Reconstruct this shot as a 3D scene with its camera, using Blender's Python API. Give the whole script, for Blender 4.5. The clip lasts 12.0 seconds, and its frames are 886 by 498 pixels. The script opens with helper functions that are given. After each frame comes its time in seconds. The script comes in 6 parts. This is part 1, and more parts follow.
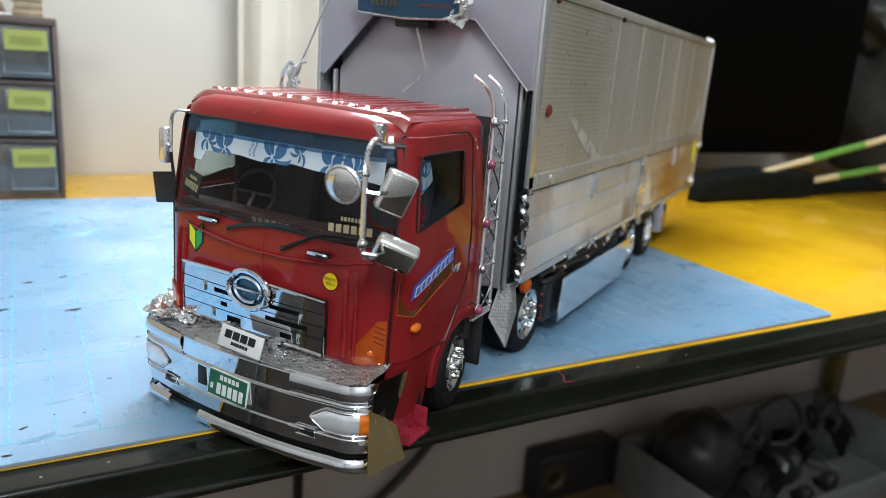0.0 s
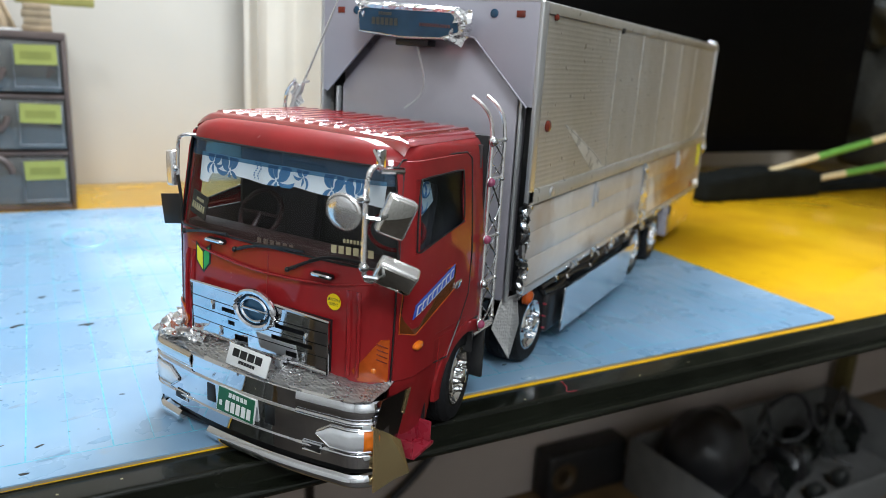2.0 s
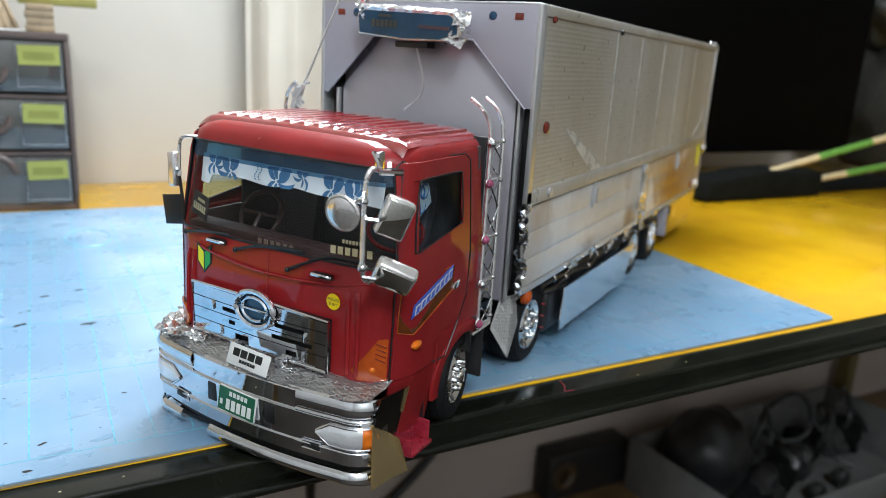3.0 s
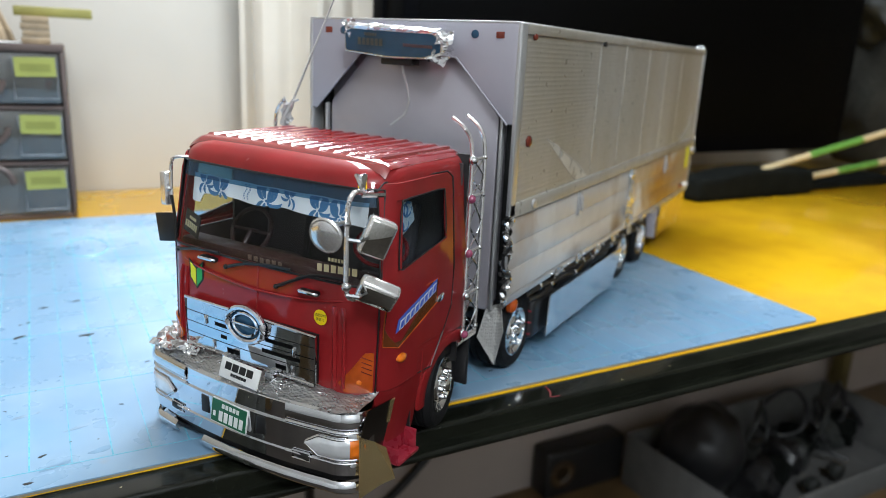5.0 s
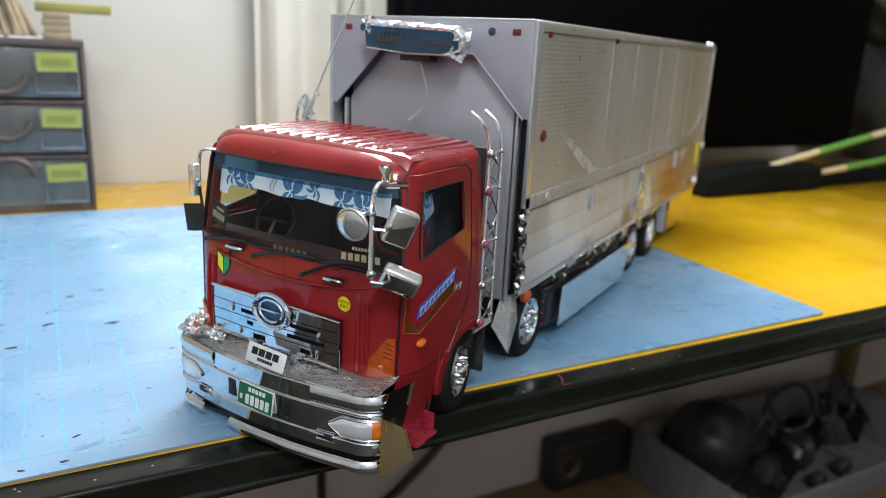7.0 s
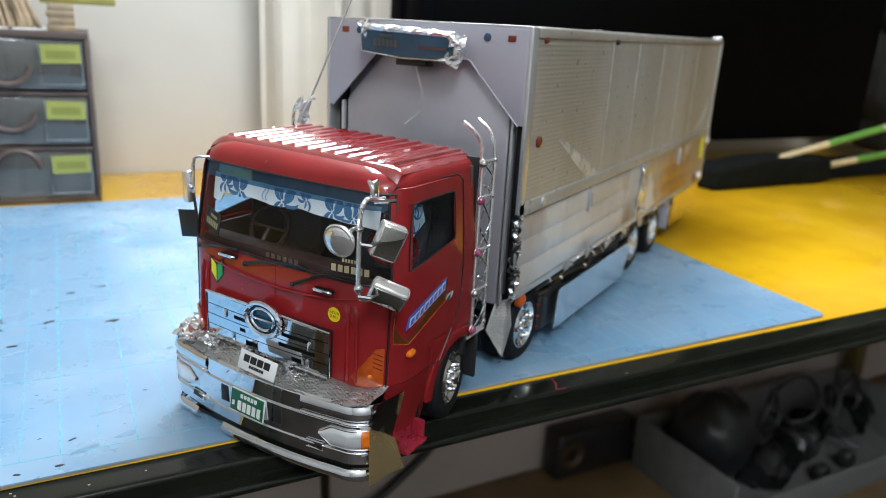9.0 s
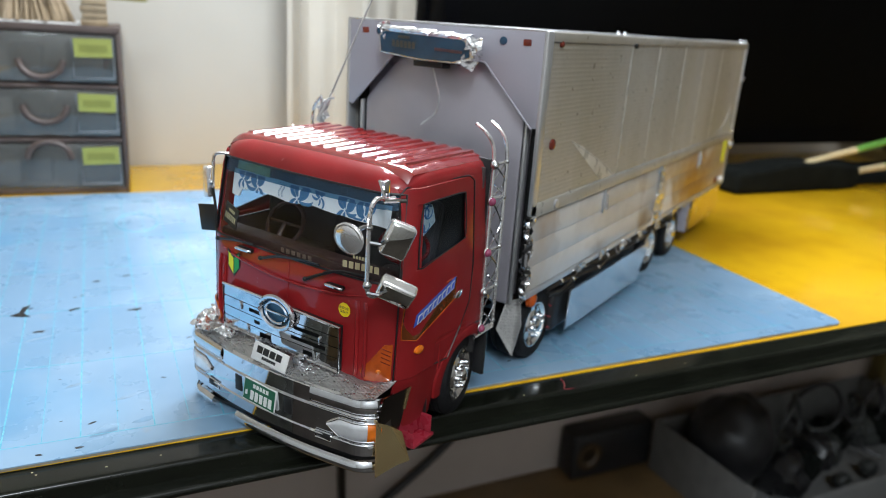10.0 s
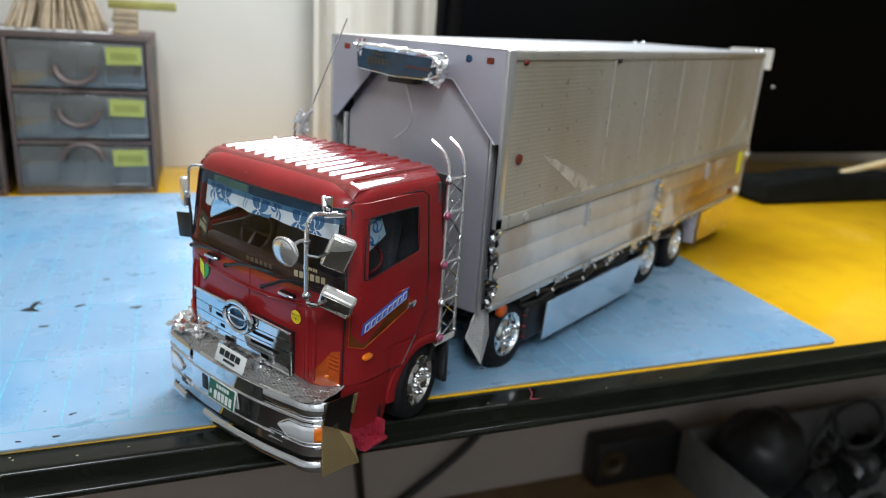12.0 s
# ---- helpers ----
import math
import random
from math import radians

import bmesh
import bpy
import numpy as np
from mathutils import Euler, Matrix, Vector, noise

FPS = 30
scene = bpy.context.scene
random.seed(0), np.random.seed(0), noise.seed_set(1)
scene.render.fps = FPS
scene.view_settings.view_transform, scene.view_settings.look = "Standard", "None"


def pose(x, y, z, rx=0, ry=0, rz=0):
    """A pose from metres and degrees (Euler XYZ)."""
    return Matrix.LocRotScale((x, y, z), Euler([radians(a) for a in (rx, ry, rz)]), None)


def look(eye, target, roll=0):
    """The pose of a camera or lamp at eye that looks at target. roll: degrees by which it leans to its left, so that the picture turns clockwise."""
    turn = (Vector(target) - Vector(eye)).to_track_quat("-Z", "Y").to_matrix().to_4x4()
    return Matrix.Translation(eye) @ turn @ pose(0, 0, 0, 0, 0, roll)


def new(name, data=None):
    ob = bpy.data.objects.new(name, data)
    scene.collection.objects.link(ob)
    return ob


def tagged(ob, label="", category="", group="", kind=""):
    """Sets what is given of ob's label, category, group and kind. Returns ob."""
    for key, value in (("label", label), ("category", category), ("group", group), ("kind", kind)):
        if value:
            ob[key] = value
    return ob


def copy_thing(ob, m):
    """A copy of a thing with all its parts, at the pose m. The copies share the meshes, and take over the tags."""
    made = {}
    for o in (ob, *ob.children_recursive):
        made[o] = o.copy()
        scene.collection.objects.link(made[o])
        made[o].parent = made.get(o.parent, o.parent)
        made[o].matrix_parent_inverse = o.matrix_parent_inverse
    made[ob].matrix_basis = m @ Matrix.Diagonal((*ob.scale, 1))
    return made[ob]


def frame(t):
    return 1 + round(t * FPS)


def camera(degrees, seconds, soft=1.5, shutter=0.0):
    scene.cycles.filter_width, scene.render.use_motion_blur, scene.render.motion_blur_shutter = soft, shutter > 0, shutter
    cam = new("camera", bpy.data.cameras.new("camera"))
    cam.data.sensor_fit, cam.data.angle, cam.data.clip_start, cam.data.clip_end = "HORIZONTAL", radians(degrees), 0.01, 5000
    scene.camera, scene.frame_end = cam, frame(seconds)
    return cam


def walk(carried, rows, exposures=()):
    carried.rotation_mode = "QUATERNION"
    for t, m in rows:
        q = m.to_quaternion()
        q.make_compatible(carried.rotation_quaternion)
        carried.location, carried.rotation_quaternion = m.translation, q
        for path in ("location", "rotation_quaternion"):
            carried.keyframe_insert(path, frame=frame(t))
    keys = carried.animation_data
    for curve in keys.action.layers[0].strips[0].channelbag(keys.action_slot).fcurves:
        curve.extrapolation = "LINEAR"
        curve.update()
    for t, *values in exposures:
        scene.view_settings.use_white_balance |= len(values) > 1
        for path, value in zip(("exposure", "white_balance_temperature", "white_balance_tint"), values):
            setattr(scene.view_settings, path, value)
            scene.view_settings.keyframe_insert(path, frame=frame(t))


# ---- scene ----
cam = camera(63, 12.0, soft=0.35)
cam.data.dof.use_dof, cam.data.dof.focus_distance, cam.data.dof.aperture_fstop = True, 0.185, 17.0
PATH = [
    (0, (0.12047, -0.12257, 0.09558), (0.02990, 0.04866, 0.04582), 4.25),
    (0.5, (0.12293, -0.12263, 0.09903), (0.03207, 0.04825, 0.04862), 3.97),
    (1, (0.12149, -0.12386, 0.09980), (0.03029, 0.04685, 0.04939), 3.92),
    (1.5, (0.12345, -0.12279, 0.10213), (0.03197, 0.04770, 0.05147), 3.62),
    (2, (0.12338, -0.12392, 0.10210), (0.03061, 0.04581, 0.05126), 3.33),
    (2.5, (0.12275, -0.12496, 0.10224), (0.02969, 0.04459, 0.05131), 3.30),
    (3, (0.12503, -0.12499, 0.10295), (0.03180, 0.04442, 0.05189), 3.35),
    (4.8, (0.13094, -0.12752, 0.10846), (0.03718, 0.04123, 0.05616), 2.79),
    (5, (0.13108, -0.12726, 0.10979), (0.03797, 0.04188, 0.05762), 2.72),
    (5.5, (0.13327, -0.12607, 0.11003), (0.04002, 0.04280, 0.05722), 2.28),
    (6, (0.13622, -0.12646, 0.11329), (0.04306, 0.04236, 0.06018), 1.95),
    (6.5, (0.13837, -0.13152, 0.11192), (0.04411, 0.03669, 0.05881), 2.22),
    (7, (0.13192, -0.13529, 0.11004), (0.03737, 0.03267, 0.05665), 2.84),
    (7.2, (0.12529, -0.13739, 0.10952), (0.03095, 0.03076, 0.05635), 2.88),
    (8.8, (0.13239, -0.13177, 0.11469), (0.03718, 0.03454, 0.05743), 3.14),
    (9, (0.13548, -0.13119, 0.11818), (0.03930, 0.03413, 0.05971), 3.11),
    (9.5, (0.13723, -0.13091, 0.11777), (0.04056, 0.03388, 0.05861), 3.52),
    (10, (0.14108, -0.13218, 0.12043), (0.03921, 0.02921, 0.06064), 3.88),
    (10.5, (0.14245, -0.13023, 0.12141), (0.03991, 0.03069, 0.06148), 5.81),
    (11, (0.15668, -0.12458, 0.12483), (0.04777, 0.03186, 0.06428), 6.53),
    (11.5, (0.16579, -0.11751, 0.13064), (0.05454, 0.03716, 0.06979), 2.81),
    (12, (0.16927, -0.11966, 0.12855), (0.05479, 0.03256, 0.06752), 3.79),
]
walk(cam, [(t, look(e, g, r)) for t, e, g, r in PATH], [(0.0, 0.05), (3.0, 0.07), (5.0, 0.05), (7.0, 0.0), (9.0, -0.02), (10.5, -0.08), (12.0, -0.10)])

# ---- light ----
CM = 0.01
TURN = 58.3     # the desk stands at an angle to the truck


def desk(u, v, z=0.0, turn=0.0):
    """A pose on the desk: u along its edge, v towards the wall, in centimetres."""
    return pose(0, 0, 0, 0, 0, TURN) @ Matrix.Translation((u * CM, v * CM, z * CM)) @ pose(0, 0, 0, 0, 0, turn)


world = bpy.data.worlds.new("room_air")
scene.world = world
world.use_nodes = True
world.node_tree.nodes["Background"].inputs[0].default_value = (0.8, 0.9, 1.0, 1)
world.node_tree.nodes["Background"].inputs[1].default_value = 0.02


def area(name, eye, target, w, h, watts, colour):
    lamp = bpy.data.lights.new(name, "AREA")
    lamp.shape, lamp.size, lamp.size_y, lamp.energy, lamp.color = "RECTANGLE", w, h, watts, colour
    ob = new(name, lamp)
    ob.matrix_basis = look(eye, target)
    return ob


e = desk(18, 21, 39).translation
area("desk_lamp_light", e, desk(14, 12, 0).translation, 0.24, 0.20, 4.3, (0.86, 0.92, 1.0))
e = desk(-35, -128, 128).translation
globe = bpy.data.lights.new("ceiling_lamp_light", "POINT")
globe.energy, globe.color, globe.shadow_soft_size = 60.0, (0.84, 0.92, 1.0), 0.2
new("ceiling_lamp_light", globe).location = e
scene.view_settings.exposure = 0.0

# ---- materials ----


def material(name, base, rough=0.5, metal=0.0, coat=0.0, var=0.15, scale=60.0, bump=0.0, bump_scale=300.0,
             stain=None, stain_scale=25.0, stain_cut=(0.5, 0.65), alpha_glass=False, rough_var=0.08, spec=0.5, stretch=None, coat_ior=1.6):
    m = bpy.data.materials.new(name)
    m.use_nodes = True
    nt = m.node_tree
    n, l = nt.nodes, nt.links
    p = n["Principled BSDF"]
    tc = n.new("ShaderNodeTexCoord")
    big = n.new("ShaderNodeTexNoise")
    big.inputs["Scale"].default_value, big.inputs["Detail"].default_value = scale, 6
    l.new(tc.outputs["Object"], big.inputs["Vector"])
    ramp = n.new("ShaderNodeMapRange")
    ramp.inputs["From Min"].default_value, ramp.inputs["From Max"].default_value = 0.3, 0.7
    ramp.inputs["To Min"].default_value, ramp.inputs["To Max"].default_value = 1 - var, 1 + var
    l.new(big.outputs["Fac"], ramp.inputs["Value"])
    mul = n.new("ShaderNodeVectorMath")
    mul.operation = "SCALE"
    mul.inputs[0].default_value = base
    l.new(ramp.outputs["Result"], mul.inputs["Scale"])
    out = mul.outputs["Vector"]
    if stain:
        st = n.new("ShaderNodeTexNoise")
        st.inputs["Scale"].default_value, st.inputs["Detail"].default_value = stain_scale, 4
        mp = n.new("ShaderNodeMapping")
        mp.inputs["Scale"].default_value = stretch or (1, 1, 1)
        l.new(tc.outputs["Object"], mp.inputs["Vector"])
        l.new(mp.outputs["Vector"], st.inputs["Vector"])
        cut = n.new("ShaderNodeMapRange")
        cut.inputs["From Min"].default_value, cut.inputs["From Max"].default_value = stain_cut
        l.new(st.outputs["Fac"], cut.inputs["Value"])
        mix = n.new("ShaderNodeMix")
        mix.data_type = "RGBA"
        l.new(cut.outputs["Result"], mix.inputs["Factor"])
        l.new(out, mix.inputs["A"])
        mix.inputs["B"].default_value = (*stain, 1)
        out = mix.outputs["Result"]
    l.new(out, p.inputs["Base Color"])
    rv = n.new("ShaderNodeMapRange")
    rv.inputs["From Min"].default_value, rv.inputs["From Max"].default_value = 0.3, 0.7
    rv.inputs["To Min"].default_value, rv.inputs["To Max"].default_value = max(0.0, rough - rough_var), rough + rough_var
    fine = n.new("ShaderNodeTexNoise")
    fine.inputs["Scale"].default_value, fine.inputs["Detail"].default_value = bump_scale, 4
    l.new(tc.outputs["Object"], fine.inputs["Vector"])
    l.new(fine.outputs["Fac"], rv.inputs["Value"])
    l.new(rv.outputs["Result"], p.inputs["Roughness"])
    p.inputs["Metallic"].default_value = metal
    p.inputs["Coat Weight"].default_value = coat
    p.inputs["Coat Roughness"].default_value = 0.04
    p.inputs["Coat IOR"].default_value = coat_ior
    p.inputs["Specular IOR Level"].default_value = spec
    if bump:
        b = n.new("ShaderNodeBump")
        b.inputs["Strength"].default_value, b.inputs["Distance"].default_value = bump, 0.0006
        l.new(fine.outputs["Fac"], b.inputs["Height"])
        l.new(b.outputs["Normal"], p.inputs["Normal"])
    return m


def glass(name, tint, rough=0.02, edge=0.75, face=0.13):
    """Clear sheet: mostly see-through with a sharp surface reflection."""
    m = bpy.data.materials.new(name)
    m.use_nodes = True
    nt = m.node_tree
    n, l = nt.nodes, nt.links
    n.remove(n["Principled BSDF"])
    tr, gl, mix, fr, pw, sc = (n.new(k) for k in ("ShaderNodeBsdfTransparent", "ShaderNodeBsdfGlossy", "ShaderNodeMixShader", "ShaderNodeLayerWeight", "ShaderNodeMath", "ShaderNodeMath"))
    tr.inputs["Color"].default_value = (*tint, 1)
    gl.inputs["Roughness"].default_value = rough
    pw.operation, sc.operation = "POWER", "MULTIPLY_ADD"
    pw.inputs[1].default_value, sc.inputs[1].default_value, sc.inputs[2].default_value = 4.0, edge, face
    l.new(fr.outputs["Facing"], pw.inputs[0])
    l.new(pw.outputs[0], sc.inputs[0])
    l.new(sc.outputs[0], mix.inputs[0])
    l.new(tr.outputs[0], mix.inputs[1])
    l.new(gl.outputs[0], mix.inputs[2])
    l.new(mix.outputs[0], n["Material Output"].inputs["Surface"])
    return m


RED = material("red_paint", (0.28, 0.015, 0.017), 0.42, coat=0.7, var=0.14, scale=40, bump=0.10, bump_scale=130, spec=0.1)
RED_ROOF = material("red_roof_paint", (0.27, 0.013, 0.013), 0.14, coat=1.0, var=0.14, scale=40, bump=0.02, bump_scale=260, spec=1.0, coat_ior=2.1)
PINK = material("red_step_plastic", (0.33, 0.022, 0.04), 0.3, coat=0.3, var=0.15, scale=80)
CHROME = material("chrome", (0.78, 0.79, 0.82), 0.07, metal=1.0, var=0.05, scale=120, bump=0.05, bump_scale=400, rough_var=0.04)
SATIN = material("bright_satin_chrome", (0.92, 0.90, 0.89), 0.16, metal=0.8, var=0.06, scale=120, rough_var=0.05)
FOIL = material("crumpled_foil", (0.80, 0.80, 0.80), 0.2, metal=0.9, var=0.08, scale=90, bump=0.4, bump_scale=170, rough_var=0.05)
TREAD = material("tread_plate_foil", (0.46, 0.45, 0.44), 0.3, metal=0.8, var=0.12, scale=120, bump=0.5, bump_scale=420)
GOLDFOIL = material("warm_mirror_foil", (0.95, 0.72, 0.36), 0.15, metal=0.86, var=0.15, scale=60, bump=0.08, bump_scale=120)
# stains, plus upright streaks that paint blurred reflections into the colour
ALU = material("stained_reflection_aluminium", (0.50, 0.49, 0.465), 0.36, metal=0.2, var=0.16, scale=14, rough_var=0.10,
               stain=(0.48, 0.45, 0.39), stain_scale=34, stain_cut=(0.42, 0.72), stretch=(1, 1, 0.22))
GATE = material("stained_gate_aluminium", (0.62, 0.60, 0.57), 0.36, metal=0.15, var=0.22, scale=30, bump=0.06, bump_scale=600,
                stain=(0.36, 0.20, 0.06), stain_scale=15, stain_cut=(0.58, 0.72))
FILMPALE = material("pale_peeling_film", (0.55, 0.54, 0.50), 0.3, metal=0.2, var=0.2, scale=60, bump=0.3, bump_scale=160)
EDGE = material("bright_aluminium_edge", (0.60, 0.60, 0.60), 0.30, metal=0.6, var=0.06, scale=60, rough_var=0.02)
GREY = material("grey_violet_plastic", (0.37, 0.35, 0.385), 0.32, metal=0.15, var=0.14, scale=14, bump=0.02, bump_scale=300, coat=0.1)
BULK = material("brushed_violet_bulkhead", (0.50, 0.475, 0.52), 0.40, metal=0.6, var=0.14, scale=14, rough_var=0.08)
GREY_D = material("grey_frame_plastic", (0.40, 0.39, 0.44), 0.40, var=0.08, scale=30, bump=0.05, bump_scale=500)
BLACK = material("black_plastic", (0.012, 0.012, 0.013), 0.4, var=0.3, scale=60, bump=0.08)
RUBBER = material("tyre_rubber", (0.010, 0.010, 0.011), 0.75, spec=0.2, var=0.3, scale=120, bump=0.2, bump_scale=500)
DARK = material("dark_interior", (0.045, 0.03, 0.03), 0.5, var=0.3, scale=60)
SEAT = material("dark_seat_vinyl", (0.075, 0.06, 0.062), 0.5, var=0.3, scale=60)
ORANGE = material("orange_lens", (0.75, 0.17, 0.01), 0.12, coat=0.6, var=0.25, scale=300)
REDLENS = material("red_orange_lens", (0.18, 0.026, 0.014), 0.1, coat=0.6, var=0.25, scale=300)
PINKLENS = material("pink_lens", (0.34, 0.06, 0.13), 0.08, coat=0.8, var=0.2, scale=300)
CLEARLENS = material("clear_lamp_lens", (0.76, 0.77, 0.78), 0.15, metal=0.4, coat=0.8, var=0.25, scale=150, bump=0.7, bump_scale=110)
YELLOW = material("yellow_sticker", (0.85, 0.62, 0.0), 0.4, var=0.04)
INK = material("black_ink", (0.012, 0.012, 0.012), 0.45, var=0.1)
CREAM3 = material("faded_cream_print", (0.46, 0.40, 0.24), 0.4, var=0.05)
FLOORM = material("dark_floor_boards", (0.05, 0.04, 0.032), 0.6, var=0.25, scale=8)
WALL_DIM = material("pale_room_wall", (0.64, 0.64, 0.63), 0.8, var=0.15, scale=6)
DIMCREAM = material("dim_cream_print", (0.22, 0.16, 0.12), 0.4, var=0.05)
WHITE = material("white_plastic", (0.75, 0.75, 0.73), 0.35, var=0.05)
GREENP = material("green_plate", (0.01, 0.11, 0.05), 0.35, var=0.1)
LIME = material("yellow_print", (0.8, 0.8, 0.03), 0.4, var=0.04)
LEAFG = material("green_print", (0.02, 0.38, 0.10), 0.4, var=0.04)
BLUEP = material("blue_print", (0.03, 0.10, 0.50), 0.35, var=0.05)
SIGNBLUE = material("blue_sign_face", (0.012, 0.055, 0.11), 0.18, coat=0.5, var=0.25, scale=120)
WSGLASS = glass("windscreen_glass", (0.86, 0.90, 0.92), 0.02, 0.45, 0.035)
SIDEGLASS = glass("side_window_glass", (0.72, 0.82, 0.88), 0.02, 0.3, 0.025)


def tint_film(name, tint, base, share):
    m = glass(name, tint)
    n, l = m.node_tree.nodes, m.node_tree.links
    d, mx = n.new("ShaderNodeBsdfDiffuse"), n.new("ShaderNodeMixShader")
    d.inputs["Color"].default_value = (*base, 1)
    mx.inputs[0].default_value = share
    l.new(n["Material Output"].inputs["Surface"].links[0].from_socket, mx.inputs[1])
    l.new(d.outputs[0], mx.inputs[2])
    l.new(mx.outputs[0], n["Material Output"].inputs["Surface"])
    return m


TINT = tint_film("blue_tint_glass", (0.12, 0.34, 0.52), (0.012, 0.07, 0.15), 0.35)
CASE = material("bright_mirror_case_chrome", (0.88, 0.86, 0.83), 0.2, metal=0.75, var=0.06, scale=120, rough_var=0.06)
MIRROR_DIM = material("dim_mirror_glass", (0.55, 0.54, 0.50), 0.03, metal=1.0, var=0.15, scale=120, rough_var=0.02)
WOOD = material("pale_wood", (0.58, 0.46, 0.26), 0.5, var=0.2, scale=150, bump=0.1)
WOOD_D = material("brown_wood", (0.16, 0.10, 0.042), 0.5, var=0.25, scale=18, bump=0.1)
GREENBAND = material("green_paint_band", (0.12, 0.30, 0.05), 0.4, var=0.2, scale=200)
BROWN = material("brown_drawer_plastic", (0.080, 0.055, 0.046), 0.5, var=0.15, scale=30, bump=0.05)
NOTE = material("yellow_note_paper", (0.29, 0.31, 0.07), 0.6, var=0.08, scale=60)
NOTEINK = material("faded_note_writing", (0.20, 0.21, 0.04), 0.6, var=0.1)
TABLE = material("yellow_desk_laminate", (0.76, 0.435, 0.012), 0.13, var=0.06, scale=9, bump_scale=20, rough_var=0.05,
                 stain=(0.55, 0.28, 0.012), stain_scale=12, stain_cut=(0.60, 0.78))
TRIM = material("black_edge_trim", (0.008, 0.009, 0.006), 0.17, var=0.3, scale=60, spec=0.30, rough_var=0.05)
WALL = material("cream_wallpaper", (0.45, 0.42, 0.365), 0.7, var=0.04, scale=12, bump=0.15, bump_scale=900)
CEIL = material("white_ceiling", (0.78, 0.77, 0.75), 0.8, var=0.03)
CURTAIN = material("cream_curtain", (0.52, 0.475, 0.40), 0.8, var=0.06, scale=20, bump=0.1, bump_scale=1500)
SCREEN = material("black_monitor", (0.002, 0.002, 0.0025), 0.55, var=0.3, scale=30, spec=0.02)
MATTEBLACK = material("matt_black_cloth", (0.006, 0.007, 0.006), 0.95, spec=0.1, var=0.3, scale=60, bump=0.3, bump_scale=600)
GREY_DARK = material("dull_grey_plastic", (0.03, 0.033, 0.031), 0.5, var=0.3, scale=60)
CLOTHGREY = material("grey_green_cloth", (0.018, 0.018, 0.014), 0.9, var=0.4, scale=30, bump=0.4, bump_scale=200)
# white carton: under-desk shade is put into its dark colour
CARTON = material("shade_darkened_carton", (0.14, 0.14, 0.135), 0.6, var=0.12)
PAPERWHITE = material("white_carton", (0.62, 0.62, 0.60), 0.6, var=0.06)



def add_stain(m, colour, scale, cut, share=1.0, stretch=(1, 1, 1)):
    """A second layer of blotches over a material's colour."""
    n, l = m.node_tree.nodes, m.node_tree.links
    p = n["Principled BSDF"]
    tc, mp, st, rg, mix = (n.new(k) for k in ("ShaderNodeTexCoord", "ShaderNodeMapping", "ShaderNodeTexNoise", "ShaderNodeMapRange", "ShaderNodeMix"))
    mp.inputs["Location"].default_value = (0.37, 0.11, 0.23)
    mp.inputs["Scale"].default_value = stretch
    st.inputs["Scale"].default_value, st.inputs["Detail"].default_value, st.inputs["Roughness"].default_value = scale, 4, 0.55
    rg.inputs["From Min"].default_value, rg.inputs["From Max"].default_value, rg.inputs["To Max"].default_value = *cut, share
    mix.data_type = "RGBA"
    mix.inputs["B"].default_value = (*colour, 1)
    l.new(tc.outputs["Object"], mp.inputs["Vector"])
    l.new(mp.outputs["Vector"], st.inputs["Vector"])
    l.new(st.outputs["Fac"], rg.inputs["Value"])
    l.new(rg.outputs["Result"], mix.inputs["Factor"])
    l.new(p.inputs["Base Color"].links[0].from_socket, mix.inputs["A"])
    l.new(mix.outputs["Result"], p.inputs["Base Color"])


def tread_bump(m, scale):
    """Raised tread marks: stretched cells."""
    n, l = m.node_tree.nodes, m.node_tree.links
    tc, mp, vo, bp_ = (n.new(k) for k in ("ShaderNodeTexCoord", "ShaderNodeMapping", "ShaderNodeTexVoronoi", "ShaderNodeBump"))
    mp.inputs["Rotation"].default_value = (0.2, 0.3, 0.7)
    mp.inputs["Scale"].default_value = (1.0, 2.4, 1.0)
    vo.inputs["Scale"].default_value = scale
    vo.inputs["Randomness"].default_value = 0.35
    l.new(tc.outputs["Object"], mp.inputs["Vector"])
    l.new(mp.outputs["Vector"], vo.inputs["Vector"])
    l.new(vo.outputs["Distance"], bp_.inputs["Height"])
    bp_.inputs["Strength"].default_value, bp_.inputs["Distance"].default_value = 0.8, 0.0005
    l.new(bp_.outputs["Normal"], n["Principled BSDF"].inputs["Normal"])


tread_bump(TREAD, 620)

add_stain(RED, (0.40, 0.16, 0.15), 420, (0.70, 0.76), 0.35)
add_stain(RED, (0.12, 0.006, 0.006), 14, (0.55, 0.70), 0.5)

# blue cutting mat with glue stains, dark marks and pale wipe marks
MAT = material("blue_cutting_mat", (0.192, 0.326, 0.470), 0.30, spec=0.9, var=0.08, scale=10, bump=0.0, bump_scale=60,
               stain=(0.095, 0.285, 0.48), stain_scale=11, stain_cut=(0.50, 0.75), rough_var=0.07)
GATE2 = material("brown_stained_gate_aluminium", (0.44, 0.34, 0.22), 0.38, metal=0.2, var=0.2, scale=30, bump=0.06, bump_scale=600,
                 stain=(0.34, 0.17, 0.04), stain_scale=17, stain_cut=(0.48, 0.62))
add_stain(GATE2, (0.70, 0.67, 0.62), 24, (0.55, 0.64), 0.8)
add_stain(MAT, (0.36, 0.50, 0.63), 9, (0.50, 0.64), 0.6)
add_stain(MAT, (0.13, 0.29, 0.47), 26, (0.60, 0.70), 0.5)
add_stain(MAT, (0.30, 0.33, 0.38), 60, (0.66, 0.74), 0.5)
